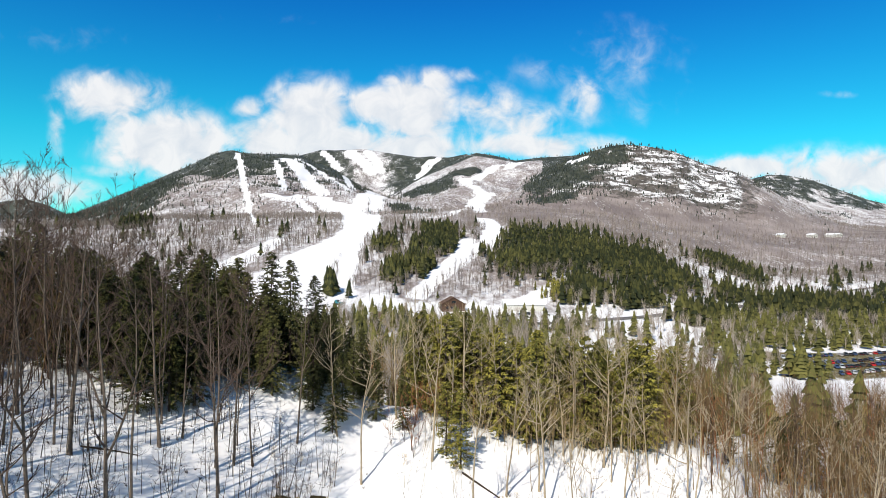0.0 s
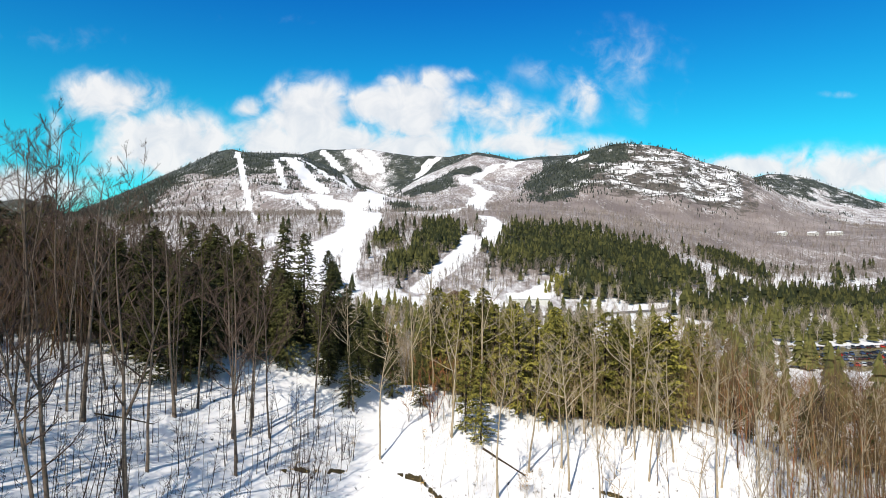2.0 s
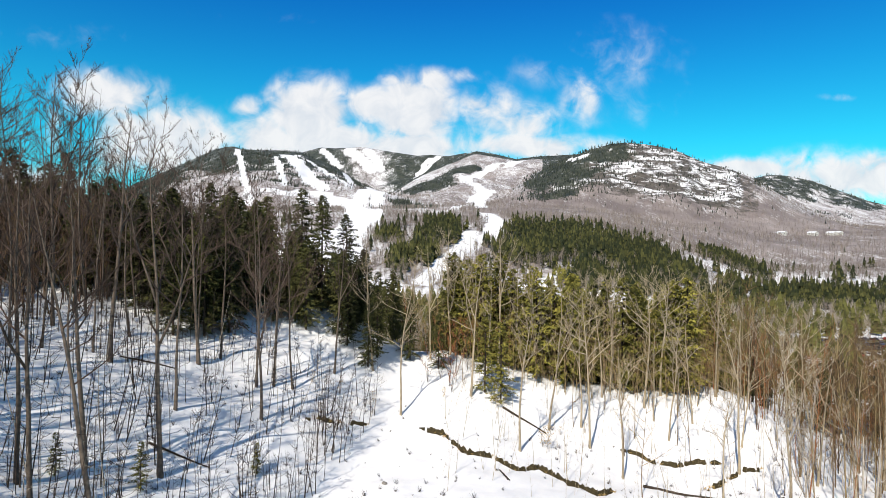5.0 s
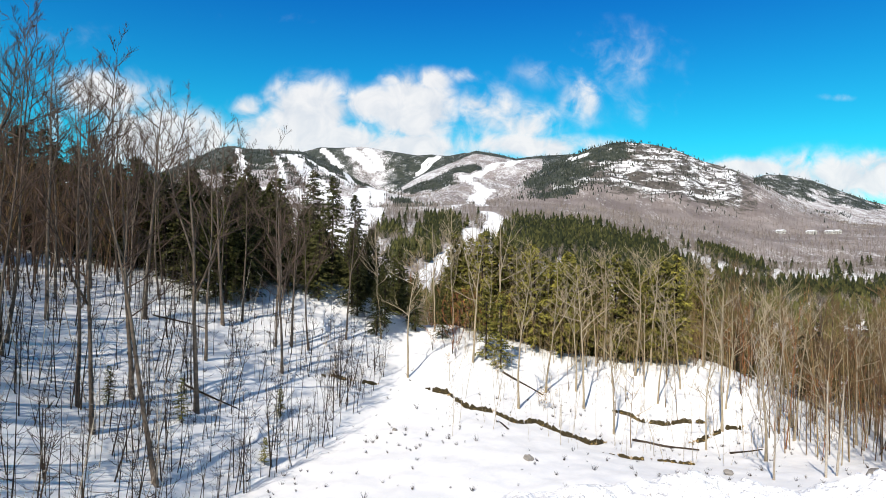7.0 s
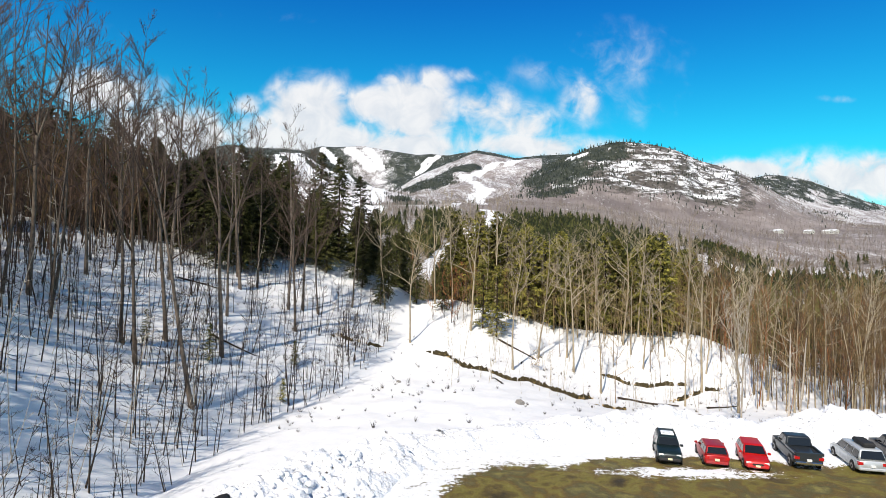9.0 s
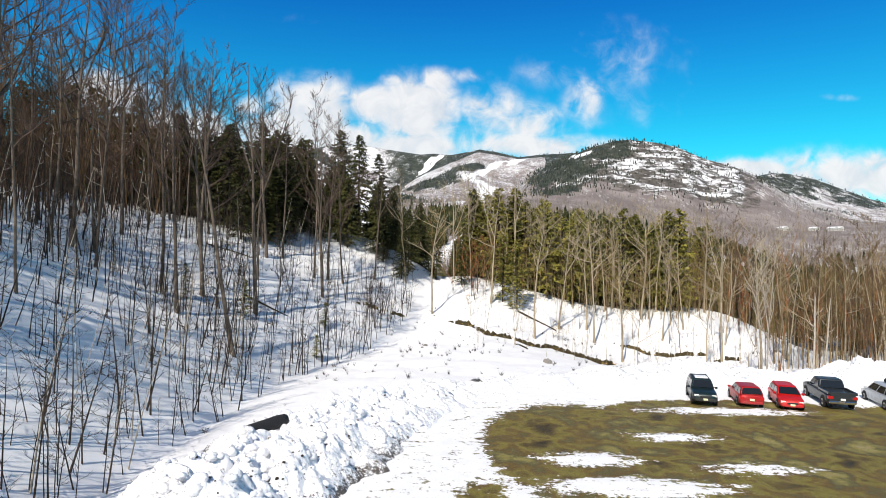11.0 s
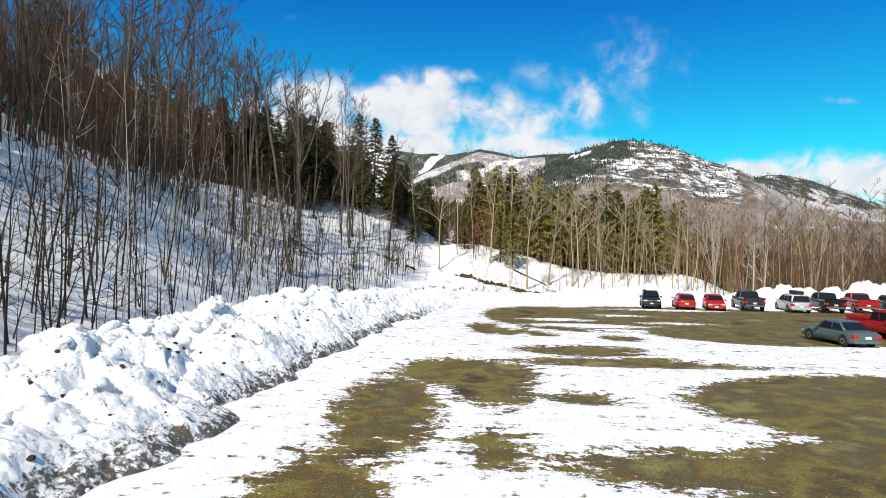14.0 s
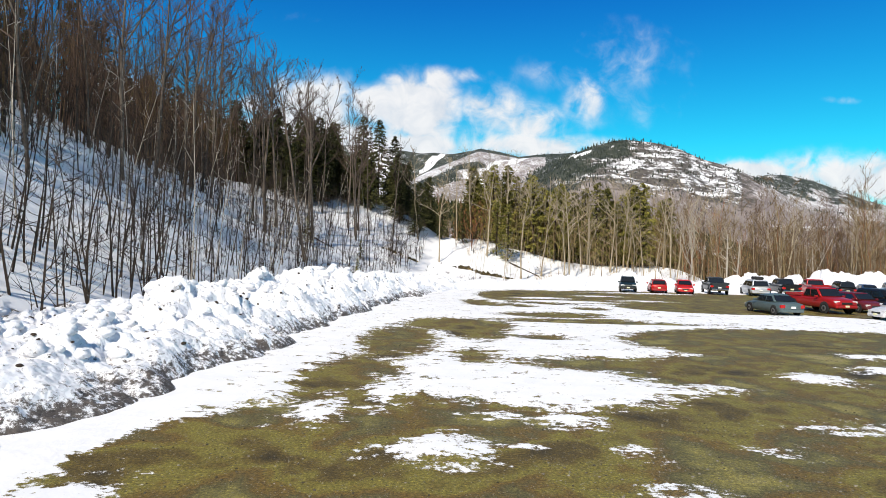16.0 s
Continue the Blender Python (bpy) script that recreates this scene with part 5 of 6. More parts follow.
def car(kind, colour, label, mats_plate=None, plain=False, rack=False, box_on_roof=False):
    L, W, H, sill, belt, hood, c0, c1, r0, r1, wr, deck = BODIES[kind]
    w = W / 2
    top = thing("pickup_truck" if kind == "pickup" else "car", label, "pickup" if kind == "pickup" else "car", "parked cars")
    y = lambda f: -L / 2 + L * f
    tail = deck
    rings = [ring(y(0), sill + .18, tail - .12, w * .90), ring(y(.02), sill + .06, tail - .03, w * .96), ring(y(.10), sill, tail, w), ring(y(.3), sill - .02, belt, w), ring(y(c1 - .06), sill - .02, belt, w),
             ring(y(c1 + .02), sill, hood + .06, w * .995), ring(y(.90), sill, hood - .03, w * .97), ring(y(.965), sill + .03, hood - .12, w * .92), ring(y(1.0), sill + .14, hood - .26, w * .80)]
    body = piece("body", loft(rings).mesh("body", PAINTS[colour], smooth_faces=True), top)
    b = .93 * w
    rw = w * (.74 if kind != "pickup" else .80)
    z0, z1 = belt - .02, H
    def plan(half_w, y0, y1, z, r):
        """A level ring with rounded corners."""
        out = []
        for sx, yc, a0 in ((1, y1, 0), (-1, y1, 90), (-1, y0, 180), (1, y0, 270)):
            for a in (0, 30, 60, 90):
                out.append((sx * (half_w - r) + r * math.cos(radians(a0 + a)), yc - math.copysign(r, yc - (y0 + y1) / 2) + r * math.sin(radians(a0 + a)), z))
        return out

    mix = lambda p, q, k: p + (q - p) * k
    cab = [plan(mix(b, rw, k), mix(y(c0), y(r0), k), mix(y(c1), y(r1), k), mix(z0, z1 - .07, k), .1) for k in (0, .45, .9, 1)]
    cab += [plan(rw * .95, y(r0 + .008), y(r1 - .012), z1 - .025, .16), plan(rw * .78, y(r0 + .04), y(r1 - .05), z1, .2)]
    piece("cabin", loft(cab).mesh("cabin", PAINTS[colour], smooth_faces=True), top)

    def wall(yf0, yf1, sx):
        """A pane on the cabin's side between two fractions of its length."""
        out = []
        for f, k in ((yf0, .1), (yf1, .1), (yf1, .86), (yf0, .86)):
            a = y(c0 + (c1 - c0) * f), y(r0 + (r1 - r0) * f)
            out.append((sx * (b + (rw - b) * k + .012), a[0] + (a[1] - a[0]) * k, z0 + (z1 - .07 - z0) * k))
        return out if sx > 0 else out[::-1]

    def face(f0, f1, way):
        """The windscreen or the rear window."""
        out = []
        for sx, k in ((-1, .12), (1, .12), (1, .9), (-1, .9)):
            out.append((sx * (b + (rw - b) * k) * .88, y(f0) + (y(f1) - y(f0)) * k + way * .03 * (1 if way > 0 else 1), z0 + (z1 - .07 - z0) * k + .03))
        return out if way < 0 else out[::-1]

    piece("windscreen", slab(face(c1, r1, 1), .02).mesh("windscreen", GLASS), top)
    piece("rear_window", slab(face(c0, r0, -1), .02).mesh("rear_window", GLASS), top)
    cuts = [(.06, .42), (.47, .92)] if kind in ("sedan", "pickup") else [(.04, .28), (.32, .58), (.62, .94)]
    for sx in (-1, 1):
        for f0, f1 in cuts:
            piece("side_window", slab(wall(f0, f1, sx), .012).mesh("side_window", GLASS), top)
    for fy in (.18, .81):
        for sx in (-1, 1):
            arch = piece("wheel_arch", disc(-.02, .02, wr * 1.2).mesh("wheel_arch", TRIM), top)
            arch.location = (sx * (w - .008), y(fy), wr + .02)
            wheel = piece("wheel", disc(-.11, .11, wr).mesh("wheel", RUBBER), top)
            wheel.location = (sx * (w - .085), y(fy), wr)
            if not plain:
                rim = disc(-.03, .03, wr * .6, 14)
                rim_ob = piece("rim", rim.mesh("rim", ALLOY), wheel)
                rim_ob.location = (sx * .095, 0, 0)
                hub = piece("hub", disc(-.03, .03, wr * .3, 8).mesh("hub", TRIM), wheel)
                hub.location = (sx * .115, 0, 0)
    for sx in (-1, 1):
        piece("tail_lamp", box(*sorted((sx * w * .62, sx * w * .97)), y(0) - .02, y(.045), tail - .36, tail - .12, .03).mesh("tail_lamp", TAIL), top)
        if not plain:
            piece("headlamp", box(*sorted((sx * w * .48, sx * w * .88)), y(.945), y(.992), hood - .32, hood - .15, .03).mesh("headlamp", LAMP), top)
            piece("mirror", box(*sorted((sx * (w - .02), sx * (w + .2))), y(c1 - .08), y(c1 - .045), belt - .02, belt + .14, .03).mesh("mirror", PAINTS[colour]), top)
    if not plain:
        piece("grille", box(-w * .42, w * .42, y(.985), y(1.0) + .03, hood - .40, hood - .24, .02).mesh("grille", TRIM), top)
        piece("front_bumper", box(-w * .84, w * .84, y(.95), y(1.0) + .06, sill + .02, sill + .24, .06).mesh("front_bumper", TRIM if kind == "suv" else PAINTS[colour]), top)
        piece("rear_bumper", box(-w * .90, w * .90, y(0) - .07, y(.04), sill + .04, sill + .26, .06).mesh("rear_bumper", CHROME if kind == "pickup" else PAINTS[colour]), top)
        piece("number_plate", box(-.16, .16, y(0) - .095, y(0) + .1, sill + .30, sill + .46, .01).mesh("number_plate", mats_plate or PLATE), top)
        piece("number_plate", box(-.16, .16, y(1) - .1, y(1) + .08, sill + .12, sill + .26, .01).mesh("number_plate", mats_plate or PLATE), top)
    if kind == "pickup":
        piece("bed_floor", box(-w * .82, w * .82, y(.03), y(.35), belt - .015, belt + .012, .004).mesh("bed_floor", TRIM), top)
        for sx in (-1, 1):
            piece("bed_side", box(*sorted((sx * w * .84, sx * w * .985)), y(.0), y(.36), belt - .05, belt + .16, .03).mesh("bed_side", PAINTS[colour]), top)
        piece("tailgate", box(-w * .84, w * .84, y(.0) - .01, y(.025), belt - .4, belt + .15, .03).mesh("tailgate", PAINTS[colour]), top)
    if rack:
        for sx in (-1, 1):
            piece("roof_rail", box(*sorted((sx * rw * .8, sx * rw * .86)), y(r0 + .05), y(r1 - .05), H + .0, H + .06, .015).mesh("roof_rail", TRIM), top)
    if box_on_roof:
        piece("roof_box", box(-.42, .42, y(r0 + .04), y(r0 + .42), H + .03, H + .36, .12).mesh("roof_box", TRIM), top, "black plastic roof box")
    return top


def park(ob, x, y, turn, z=None):
    ob.matrix_world = pose(x, y, float(full_height(x, y)) + .02 if z is None else z, 0, 0, turn)
    return ob


ROW = radians(15)


def put(kind, colour, label, x, near, turn, **more):
    """A car whose near end stands at near, nose away (0) or towards the lot (180)."""
    half = BODIES[kind][0] / 2
    return park(car(kind, colour, label, **more), x + half * math.sin(ROW), near + half * math.cos(ROW), turn - math.degrees(ROW))


jeep = put("suv", "dark_green", "dark green boxy off-roader with snow on its roof, parked nose out", 18.6, 31.2, 180, rack=True)
snow_cap = new("roof_snow", box(-.5, .45, -.9, .1, 1.71, 1.79, .04).mesh("roof_snow", BANK_SNOW))
tagged(snow_cap, "thin patch of melting snow on the off-roader's roof", "snow")
snow_cap.matrix_world = jeep.matrix_world.copy()
put("hatch", "red", "dusty red hatchback parked tail out at the snowbank", 21.9, 31.0, 2)
put("hatch", "bright_red", "bright red hatchback parked nose out at the snowbank", 24.7, 30.3, 178)
put("pickup", "slate", "dark grey pickup parked tail out at the snowbank", 28.4, 30.6, 2, mats_plate=PLATE_WHITE)
put("wagon", "silver", "silver minivan with a black roof box, parked tail out", 32.6, 30.0, 3, box_on_roof=True, mats_plate=PLATE_WHITE)
put("pickup", "black", "black pickup parked tail out beside the minivan", 36.2, 30.4, 3)
put("pickup", "red", "red pickup parked tail out at the snowbank", 40.0, 31.0, 0)
put("suv", "black", "black off-roader parked at the snowbank", 43.2, 31.4, 0, rack=True)
put("sedan", "blue", "dark blue sedan parked at the snowbank", 46.4, 31.4, 180)
put("suv", "pale_blue", "pale blue off-roader parked at the snowbank", 49.6, 31.2, 180)
put("hatch", "slate", "grey hatchback parked at the snowbank", 52.8, 31.4, 0)
park(car("sedan", "grey_teal", "grey-green sedan standing alone on the muddy lot", PLATE_WHITE), 22.3, 8.6, 4)
park(car("pickup", "red", "large red crew-cab pickup parked nose out"), 27.6, 11.4, 184)
park(car("hatch", "dark_red", "dark red hatchback parked beside the red pickup"), 31.2, 12.4, 182)
park(car("wagon", "black", "large black van parked beside the dark red hatchback"), 34.6, 14.0, 181)
park(car("hatch", "white", "white hatchback at the end of the car row"), 29.3, 5.0, 95)

# The lower lot, far across the valley.
random.seed(41)
PLAIN = [car(k, c, l, plain=True) for k, c, l in (("sedan", "black", "black sedan in the lower car park"), ("suv", "blue", "blue off-roader in the lower car park"), ("hatch", "white", "white hatchback in the lower car park"),
         ("suv", "slate", "grey off-roader in the lower car park"), ("hatch", "bright_red", "red hatchback in the lower car park"), ("wagon", "silver", "silver van in the lower car park"), ("sedan", "yellow", "yellow sedan in the lower car park"))]
count = 0
for r, (x0, y0, x1, y1) in enumerate([(184, 262, 254, 290), (182, 274, 252, 301), (180, 284, 252, 313), (178, 302, 258, 331)]):
    n = (20, 22, 20, 24)[r]
    for i in range(n):
        k = (i + rnd(-.1, .1)) / (n - 1)
        x, y = x0 + (x1 - x0) * k, y0 + (y1 - y0) * k
        if random.random() < .12:
            continue
        src = PLAIN[random.choice((0, 0, 1, 1, 1, 2, 3, 3, 4, 5)) if not (r == 2 and i == 1) else 6]
        m = pose(x, y, float(full_height(x, y)) + .05, 0, 0, -22 + random.choice((0, 180)))
        if src.get("used"):
            tagged(copy_thing(src, m), group="cars in the lower car park")
        else:
            src.matrix_world, src["used"] = m, 1
            tagged(src, group="cars in the lower car park")
for src in PLAIN:
    if not src.get("used"):
        x, y = 180 + 6 * PLAIN.index(src), 292
        src.matrix_world = pose(x, y, float(full_height(x, y)) + .05, 0, 0, -22)

# ---- road and ski base ----
ASPHALT = grainy("worn_asphalt", (0.06, 0.06, 0.062), (0.26, 0.25, 0.24), 0.25, 0.85)
sp = np.array(ROAD)
run = np.concatenate([[0], np.cumsum(np.hypot(np.diff(sp[:, 0]), np.diff(sp[:, 1])))])
q = np.linspace(0, run[-1], 260)
cx, cy = np.interp(q, run, sp[:, 0]), np.interp(q, run, sp[:, 1])
for i in range(24):
    cx[1:-1], cy[1:-1] = (cx[:-2] + cx[2:] + cx[1:-1]) / 3, (cy[:-2] + cy[2:] + cy[1:-1]) / 3
tx, ty = np.gradient(cx), np.gradient(cy)
l_ = np.hypot(tx, ty)
v = np.linspace(-1, 1, 9)
RX, RY = cx[:, None] - ty[:, None] / l_[:, None] * 2.8 * v, cy[:, None] + tx[:, None] / l_[:, None] * 2.8 * v
tagged(sheet("road", RX, RY, full_height(RX, RY) + .35 - .1 * np.abs(v), ASPHALT), "narrow wet asphalt road through snowy woods", "road", kind="structure")

LOG = grainy("dark_stained_logs", (0.05, 0.03, 0.02), (0.13, 0.075, 0.045), 1.0)
SIDING = grainy("pale_painted_siding", (0.5, 0.5, 0.46), (0.68, 0.68, 0.64), 1.0)
ROOF_SNOW = grainy("snowy_roof", (0.78, 0.8, 0.84), (0.88, 0.88, 0.88), 0.6)
PANE = material("dark_window_glass", (0.02, 0.025, 0.03), 0.08, 0.0, 0.6)[0]
TEAL = grainy("teal_machine_paint", (0.02, 0.16, 0.19), (0.05, 0.26, 0.3), 1.0, 0.5)
YELLOW = grainy("yellow_machine_paint", (0.5, 0.22, 0.01), (0.72, 0.36, 0.02), 1.0, 0.5)


def gable(w, d, eaves, ridge, over=.6, thick=.25):
    """Wall block with gable ends facing the viewer, and the two roof slopes."""
    walls = Shape()
    walls.v = [Vector(p) for p in ((-w, -d, -3), (w, -d, -3), (w, d, -3), (-w, d, -3), (-w, -d, eaves), (w, -d, eaves), (w, d, eaves), (-w, d, eaves), (0, -d, ridge), (0, d, ridge))]
    walls.f = [(0, 1, 5, 8, 4), (3, 7, 9, 6, 2), (0, 4, 7, 3), (1, 2, 6, 5), (4, 8, 9, 7), (5, 6, 9, 8)]
    walls.m = [0] * 6
    k = (ridge - eaves) / w
    slopes = []
    for sx in (-1, 1):
        lo, hi = (sx * (w + over), eaves - k * over + .15), (0, ridge + .15)
        slopes.append(slab([(lo[0], -d - over, lo[1]), (hi[0], -d - over, hi[1]), (hi[0], d + over, hi[1]), (lo[0], d + over, lo[1])], thick / 2))
    return walls, slopes


def house(name, label, x, y, turn, w, d, eaves, ridge, wall_mat, roof_mat, windows, door=True):
    top = thing(name, label, "building")
    walls, slopes = gable(w, d, eaves, ridge)
    piece("wall", walls.mesh("wall", wall_mat), top)
    for sl in slopes:
        piece("roof", sl.mesh("roof", roof_mat), top)
    for wx, wz, ww, wh in windows:
        win = piece("window", box(wx - ww / 2 - .1, wx + ww / 2 + .1, -d - .08, -d + .05, wz - .1, wz + wh + .1, .02).mesh("window", wall_mat), top)
        piece("pane", box(wx - ww / 2, wx + ww / 2, -d - .12, -d, wz, wz + wh, .01).mesh("pane", PANE), win)
    if door:
        piece("door", box(w * .5, w * .5 + 1.1, -d - .1, -d + .05, -.2, 2.0, .02).mesh("door", LOG), top)
    top.matrix_world = pose(x, y, float(full_height(x, y)) + .3, 0, 0, turn)
    return top


house("lodge", "dark brown wooden ski lodge with a snowy gable roof", 15.9, 392, 8, 7.5, 6, 4.0, 8.2, LOG, LOG, [(-4, 1, 1.6, 1.5), (-1.2, 1, 1.6, 1.5), (1.5, 1, 1.6, 1.5), (0, 4.5, 2.5, 1.5)])
house("service_building", "long low pale building with a snow-covered roof", 62, 392, 94, 5, 13, 3.4, 6.2, SIDING, ROOF_SNOW, [(-2, 1, 1.2, 1.2), (1, 1, 1.2, 1.2)])
house("shed", "small shed with a snow-covered roof at the ski base", 24, 352, 30, 3.4, 5, 2.4, 4.2, SIDING, ROOF_SNOW, [(0, .8, 1.2, 1.0)])
house("lift_hut", "small brown lift hut at the foot of the run", -29, 352, 5, 3.0, 2.6, 2.6, 4.2, LOG, ROOF_SNOW, [(-.8, .9, .9, .9)])
for x, y in ((742, 1305), (812, 1310), (851, 1307), (866, 1310)):
    house("far_house", "pale far house among the bare woods", x, y, 20, 6, 9, 5, 8, SIDING, ROOF_SNOW, [(-2, 1, 1.6, 1.8), (2, 1, 1.6, 1.8)], False)

groomer = thing("snow_groomer", "teal tracked snow groomer parked on the run", "vehicle")
piece("body", box(-1.6, 1.6, -2.6, 2.2, .8, 1.7, .15).mesh("body", TEAL), groomer)
piece("cab", box(-1.3, 1.3, -.2, 1.8, 1.7, 3.0, .2).mesh("cab", TEAL), groomer)
piece("windscreen", box(-1.1, 1.1, -.28, -.15, 1.9, 2.8, .03).mesh("windscreen", PANE), groomer)
piece("blade", box(-2.4, 2.4, -3.4, -3.1, .2, 1.2, .08).mesh("blade", TEAL), groomer)
for sx in (-1, 1):
    piece("track", box(*sorted((sx * 1.3, sx * 2.3)), -2.8, 2.6, .0, .85, .3).mesh("track", TRIM), groomer)
groomer.matrix_world = pose(-57, 385, float(full_height(-57, 385)) + .05, 0, 0, 60)
bus = thing("yellow_loader", "yellow snow loader parked by the ski base", "vehicle")
piece("body", box(-1.5, 1.5, -3.5, 3.5, 1.0, 2.6, .2).mesh("body", YELLOW), bus)
piece("cab", box(-1.3, 1.3, -.4, 1.6, 2.6, 3.8, .2).mesh("cab", PANE), bus)
for sx in (-1, 1):
    for yy in (-2.2, 2.2):
        wh = piece("wheel", disc(-.3, .3, .85).mesh("wheel", RUBBER), bus)
        wh.location = (sx * 1.5, yy, .85)
bus.matrix_world = pose(10, 345, float(full_height(10, 345)) + .1, 0, 0, 75)

# Parked cars by the lodge.
for i, (x, y) in enumerate(((27, 372), (30, 374), (33, 371), (36, 373), (44, 368), (48, 366), (58, 374), (62, 375), (74, 372), (88, 366))):
    tagged(copy_thing(PLAIN[(0, 1, 3, 2, 0)[i % 5]], pose(x, y, float(full_height(x, y)) + .15, 0, 0, 70 + 20 * (i % 3))), "car parked in the snow near the ski lodge", group="cars by the lodge")

# ---- small things in the clearing ----
EARTH = grainy("bare_earth_and_moss", (0.008, 0.006, 0.004), (0.085, 0.066, 0.026), 3.2, strength=0.8, distance=0.1)
STONE = grainy("grey_boulder", (0.12, 0.11, 0.10), (0.34, 0.32, 0.29), 1.5, strength=0.6, distance=0.06)


GRASS = []


def earth_edge(points, wide, tall, label, broken=0.0):
    """A worn cut bank where earth and roots show through the snow."""
    sp = np.array(points, float)
    run = np.concatenate([[0], np.cumsum(np.hypot(np.diff(sp[:, 0]), np.diff(sp[:, 1])))])
    n = int(run[-1] / .16)
    q = np.linspace(0, run[-1], n)
    cx, cy = np.interp(q, run, sp[:, 0]), np.interp(q, run, sp[:, 1])
    v = np.linspace(-1, 1, 9)
    ends = np.minimum(1, np.minimum(q, run[-1] - q) / .8)[:, None]
    X = cx[:, None] + np.zeros(9) + .25 * wave(q, q, .9)[:, None]
    Y = cy[:, None] + v * wide * (.5 + .5 * ends) * (.8 + .4 * wave(q, q * 0, .6) + .25 * wave(q, q * 0, .23, 3.0))[:, None]
    gaps = smooth(-.45 - broken, -.1 - broken, wave(q, q * 0 + sp[0, 0], 1.1, 2.0) + .5 * wave(q, q, .4))[:, None]
    lump = (1 - v ** 2) * tall * ends * (1 + .7 * wave(X, Y, .35) + .5 * wave(X, Y, .17, 3.0)) * gaps - .45 * (1 - gaps)
    for k in range(int(run[-1] * 2.2)):
        i = random.randrange(n)
        GRASS.append((k % 4, cx[i] + rnd(-.3, .3), cy[i] + rnd(-.4, .4), float(full_height(cx[i], cy[i])) + .1, rnd(.4, .8), rnd(.5, 1.0), rnd(0, 6.28)))
    ob = sheet("cut_bank", X, Y, full_height(X, Y) + .12 + lump - .2 * (np.abs(v) > .95), EARTH)
    return tagged(ob, label, "earth bank")


earth_edge([(-.1, 72.3), (2.8, 71.2), (3.9, 69), (5.6, 66.6), (8.2, 66.8), (9.5, 65.6), (10.8, 64.6), (13.4, 66.6), (15.1, 65), (16.1, 63.2), (17.9, 63), (19, 62.2), (21.4, 64.8)], .34, .34, "winding cut bank of bare mossy earth in the snow", .55)
earth_edge([(-12.2, 64.6), (-11, 66), (-9.8, 67), (-8.5, 68.6), (-7.4, 69.8), (-6, 71)], .28, .24, "short dark cut bank of earth in the snow")
earth_edge([(25.6, 76.5), (27.6, 76), (29.1, 74.6), (31.7, 73.9), (34.9, 74.9), (37.7, 74.5)], .34, .3, "dark broken line of earth and stones in snow")
earth_edge([(33.1, 68.2), (35.5, 69.8), (39.6, 73), (43, 73.6)], .3, .3, "dark broken line of earth and stones in snow")
earth_edge([(20, 58), (23, 57.4), (26, 57.6), (29, 57)], .17, .17, "dark broken line of earth and stones in snow")


def trunk_on_ground(x0, y0, x1, y1, r, label):
    sh = Shape()
    n = 8
    pts = [Vector((x0 + (x1 - x0) * i / n, y0 + (y1 - y0) * i / n, 0)) for i in range(n + 1)]
    for p in pts:
        p.z = float(full_height(p.x, p.y)) + r * .7
    sh.tube(pts, [r * (1 - .45 * i / n) for i in range(n + 1)], 8)
    tagged(new("fallen_log", sh.mesh("fallen_log", BARK_DARK, smooth_faces=True)), label, "log")


trunk_on_ground(10.8, 79.5, 16, 76.2, .16, "dark fallen trunk lying in the snow")
trunk_on_ground(9.5, 61, 8.8, 63.6, .12, "short broken fallen trunk across the cut bank")
trunk_on_ground(-22, 49.4, -17.5, 50.6, .11, "fallen trunk lying across the snowy slope")
trunk_on_ground(-30, 60, -25, 62.2, .1, "fallen trunk lying across the snowy slope")
trunk_on_ground(25.8, 68.3, 33, 65.6, .17, "thin fallen trunk lying in the snow")
trunk_on_ground(36, 64, 41, 66.4, .13, "thin fallen trunk lying in the snow")
pipe = new("drain_pipe", disc(-1.5, 1.5, .36, 16).mesh("drain_pipe", TRIM, smooth_faces=True))
tagged(pipe, "black plastic drain pipe lying on the snowbank", "pipe")
pipe_top = [BANK.ray_cast(Vector((x, y, 20)), Vector((0, 0, -1)))[1].z for x, y in ((-11.4, 17.8), (-10.2, 19.9))]
pipe.matrix_world = pose(-10.8, 18.85, sum(pipe_top) / 2 + .12, 0, -math.degrees(math.atan2(pipe_top[1] - pipe_top[0], 2.42)), 60)
random.seed(51)
for x, y, r in ((43.4, 50.0, 1.1), (49.8, 51, 1.0), (10.2, 50.8, .5), (30, 52, .45), (-3, 58, .3)):
    bm = bmesh.new()
    bmesh.ops.create_icosphere(bm, subdivisions=3, radius=r)
    for v_ in bm.verts:
        v_.co *= 1 + .35 * noise.noise(v_.co * 1.4 / r + Vector((x, 0, 0)))
        v_.co.z *= .7
    me = bpy.data.meshes.new("boulder")
    bm.to_mesh(me)
    bm.free()
    me.materials.append(STONE)
    ob = tagged(new("boulder", me), "grey boulder half buried in snow", "boulder", "boulders")
    ob.matrix_world = pose(x, y, float(full_height(x, y)) + r * .25, 0, 0, rnd(0, 360))


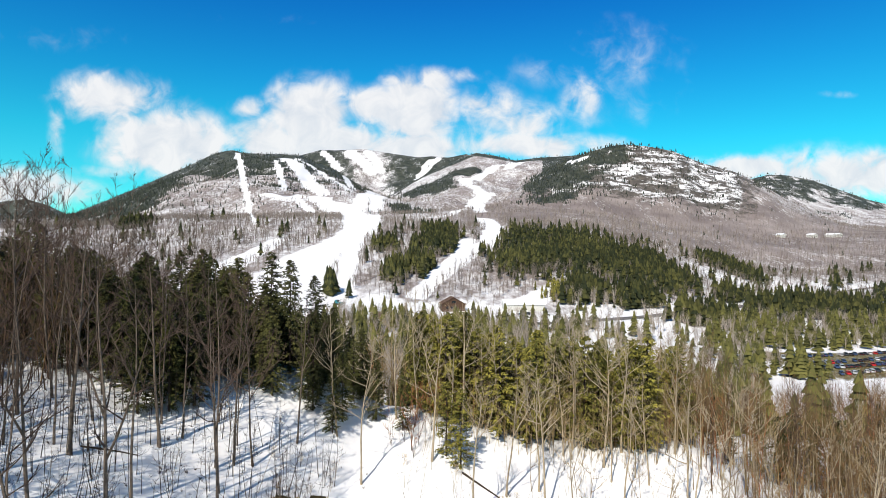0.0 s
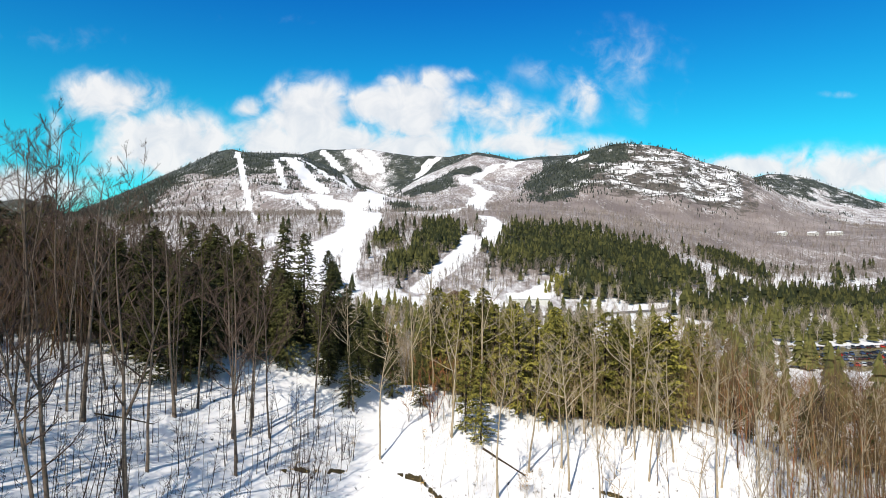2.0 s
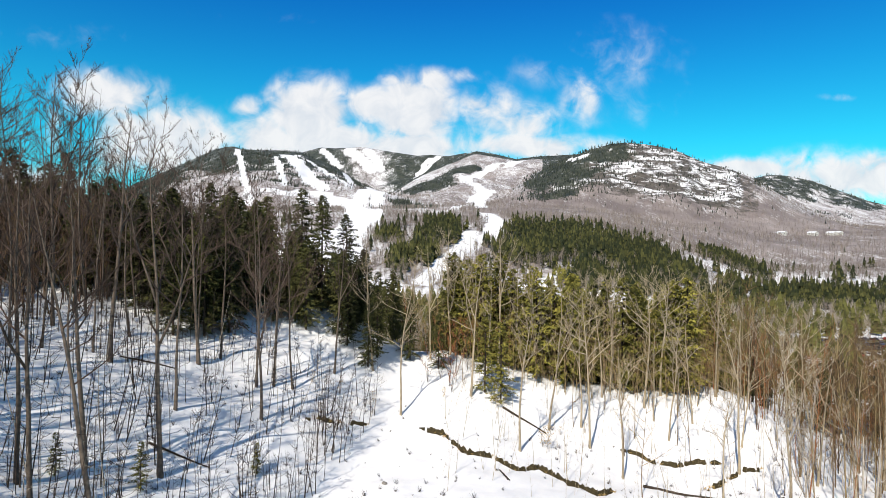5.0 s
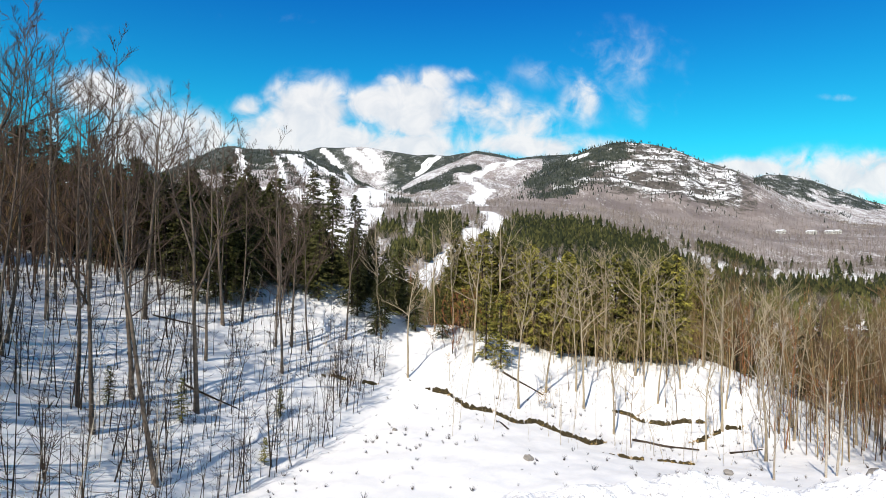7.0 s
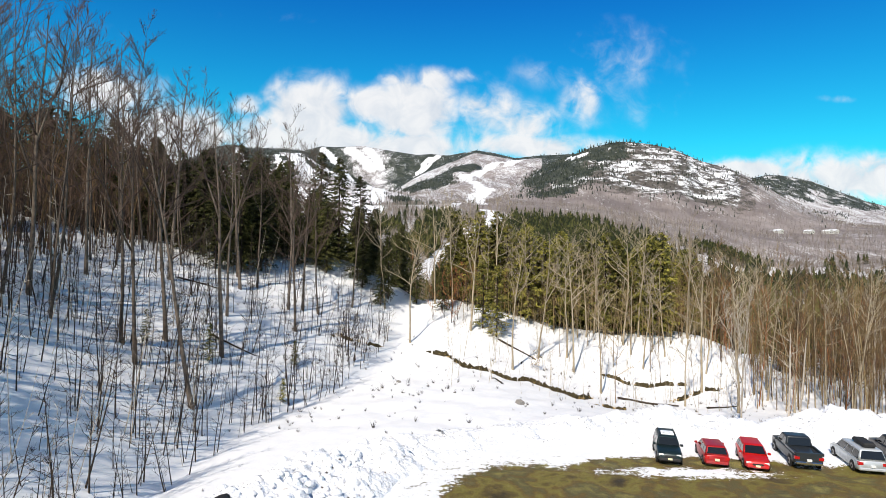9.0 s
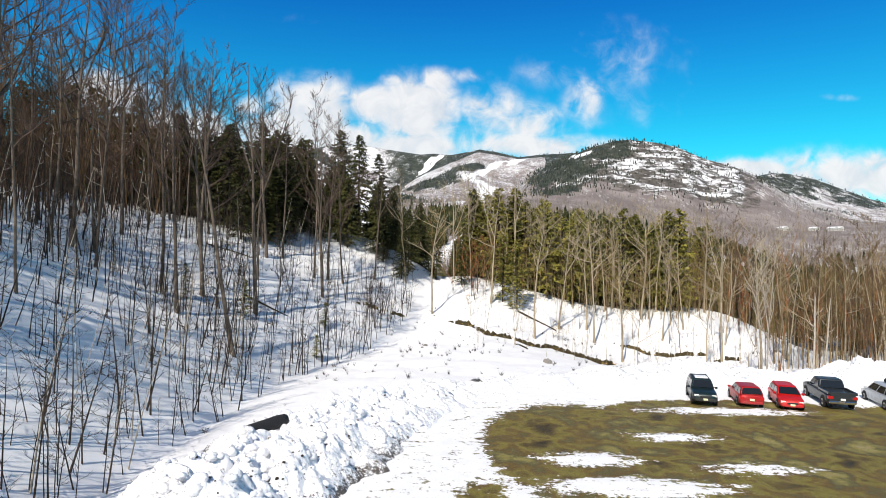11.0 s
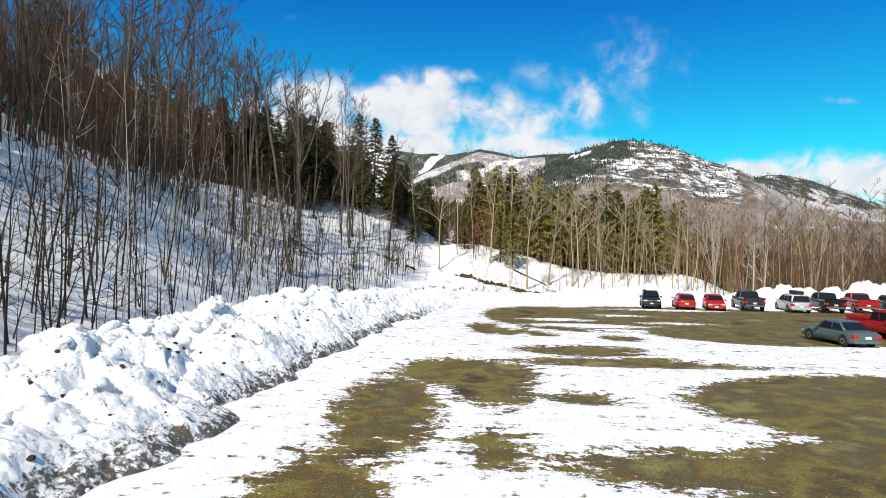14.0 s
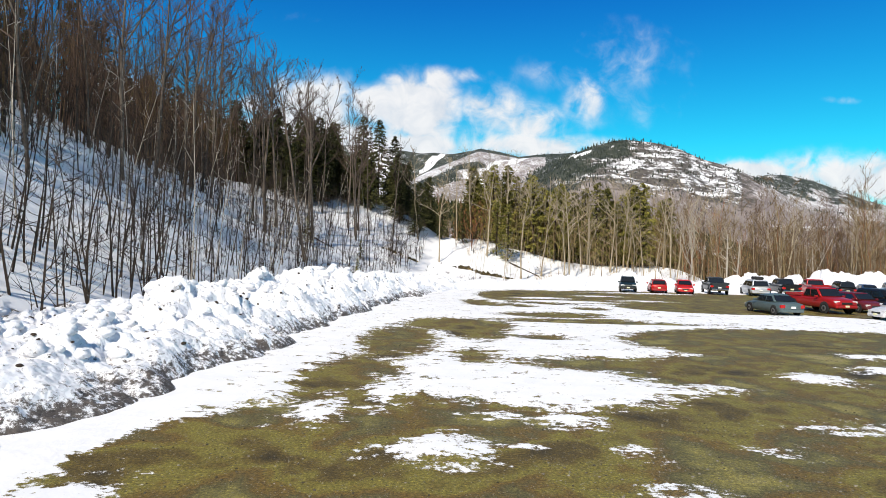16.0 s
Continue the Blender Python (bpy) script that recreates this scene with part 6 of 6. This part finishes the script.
for x, y, r in ((104, 474, 6.0), (113, 476, 4.5), (124, 470, 5.5), (133, 474, 4.0), (146, 478, 4.5), (156, 476, 3.5), (98, 482, 3.5)):
    bm = bmesh.new()
    bmesh.ops.create_icosphere(bm, subdivisions=3, radius=r)
    for v_ in bm.verts:
        v_.co *= 1 + .5 * noise.noise(v_.co * 1.6 / r + Vector((y, x, 0)))
        v_.co.x *= 1.5
        v_.co.z = math.floor(v_.co.z * .55 / 1.1) * 1.1 * .6 + v_.co.z * .25
    me = bpy.data.meshes.new("rock_ledge")
    bm.to_mesh(me)
    bm.free()
    me.materials.append(STONE)
    ob = tagged(new("rock_ledge", me), "pale stepped rock ledge in the snowy clearing", "rock", "rock ledges")
    ob.matrix_world = pose(x, y, float(full_height(x, y)) + r * .1, 0, 0, rnd(-20, 20))


# Dry weeds, seedlings and fallen sticks.
def tuft(seed, n, tall, spread, thick):
    random.seed(seed)
    sh = Shape()
    for i in range(n):
        w, k = rnd(0, 6.28), rnd(.3, 1)
        o = Vector((rnd(-.1, .1), rnd(-.1, .1), -.05))
        sh.spike(o, o + Vector((math.cos(w) * spread * k, math.sin(w) * spread * k, tall * rnd(.4, 1))), thick)
    return sh


WEEDS = [tuft(300 + i, 14, .75, .5, .018).mesh("weed", BARK_DARK) for i in range(4)]
random.seed(52)
spots = []
for i in range(620):
    if i < 320:
        x, y = rnd(-12, 48), rnd(38, 78)
    else:
        x, y = rnd(-46, -9), rnd(-10, 74)
    spots.append((i % 4, x, y, float(full_height(x, y)), rnd(.25, 1.0), rnd(.6, 1.2), rnd(0, 6.28)))
gather("dry_grass", [tuft(310 + i, 26, .6, .45, .014).mesh("grass", LEAF_DRY) for i in range(4)], GRASS, [LEAF_DRY], "tufts of dry yellow grass along the cut bank", "grass")
gather("dry_weeds", WEEDS, spots, [BARK_DARK], "dry weeds and small sticks poking out of the snow", "weeds")


def beech(seed, tall):
    random.seed(seed)
    stem, leaves = sapling(seed, tall, .03, .05), Shape()
    for i in range(150):
        z = rnd(.2, 1) * tall
        w, r = rnd(0, 6.28), rnd(.1, .8) * tall * .28
        p = Vector((math.cos(w) * r, math.sin(w) * r, z))
        e = Vector((rnd(-1, 1), rnd(-1, 1), rnd(-1, .2))).normalized() * .14
        leaves.spray(p, p + e, .045, .01)
    return stem, leaves


BEECH = kit_of([beech(400 + i, 2.6) for i in range(3)], [BARK_DARK], [LEAF_DRY])
random.seed(53)
plant(BEECH, "young_beech", "small beech holding its dry yellow leaves", "sapling", "young beeches", [(15.6, 72.4, 1.1, 0), (15.0, 72.9, .8, 1), (-11, 66.6, .6, 2), (-8, 70, .5, 0), (-13, 72, .7, 1), (3, 79, .7, 2), (10, 79, .6, 0), (-6, 76, .6, 1), (18, 77, .5, 2), (-10, 74, .6, 0)])
plant(PINE, "young_hemlock", "small young evergreen standing in snow among bare stems", "conifer", "young evergreens on the slope", [(-20, 44, .24, 0), (-24.5, 41, .2, 1), (-14, 53, .2, 2), (-13.5, 46, .17, 3)])
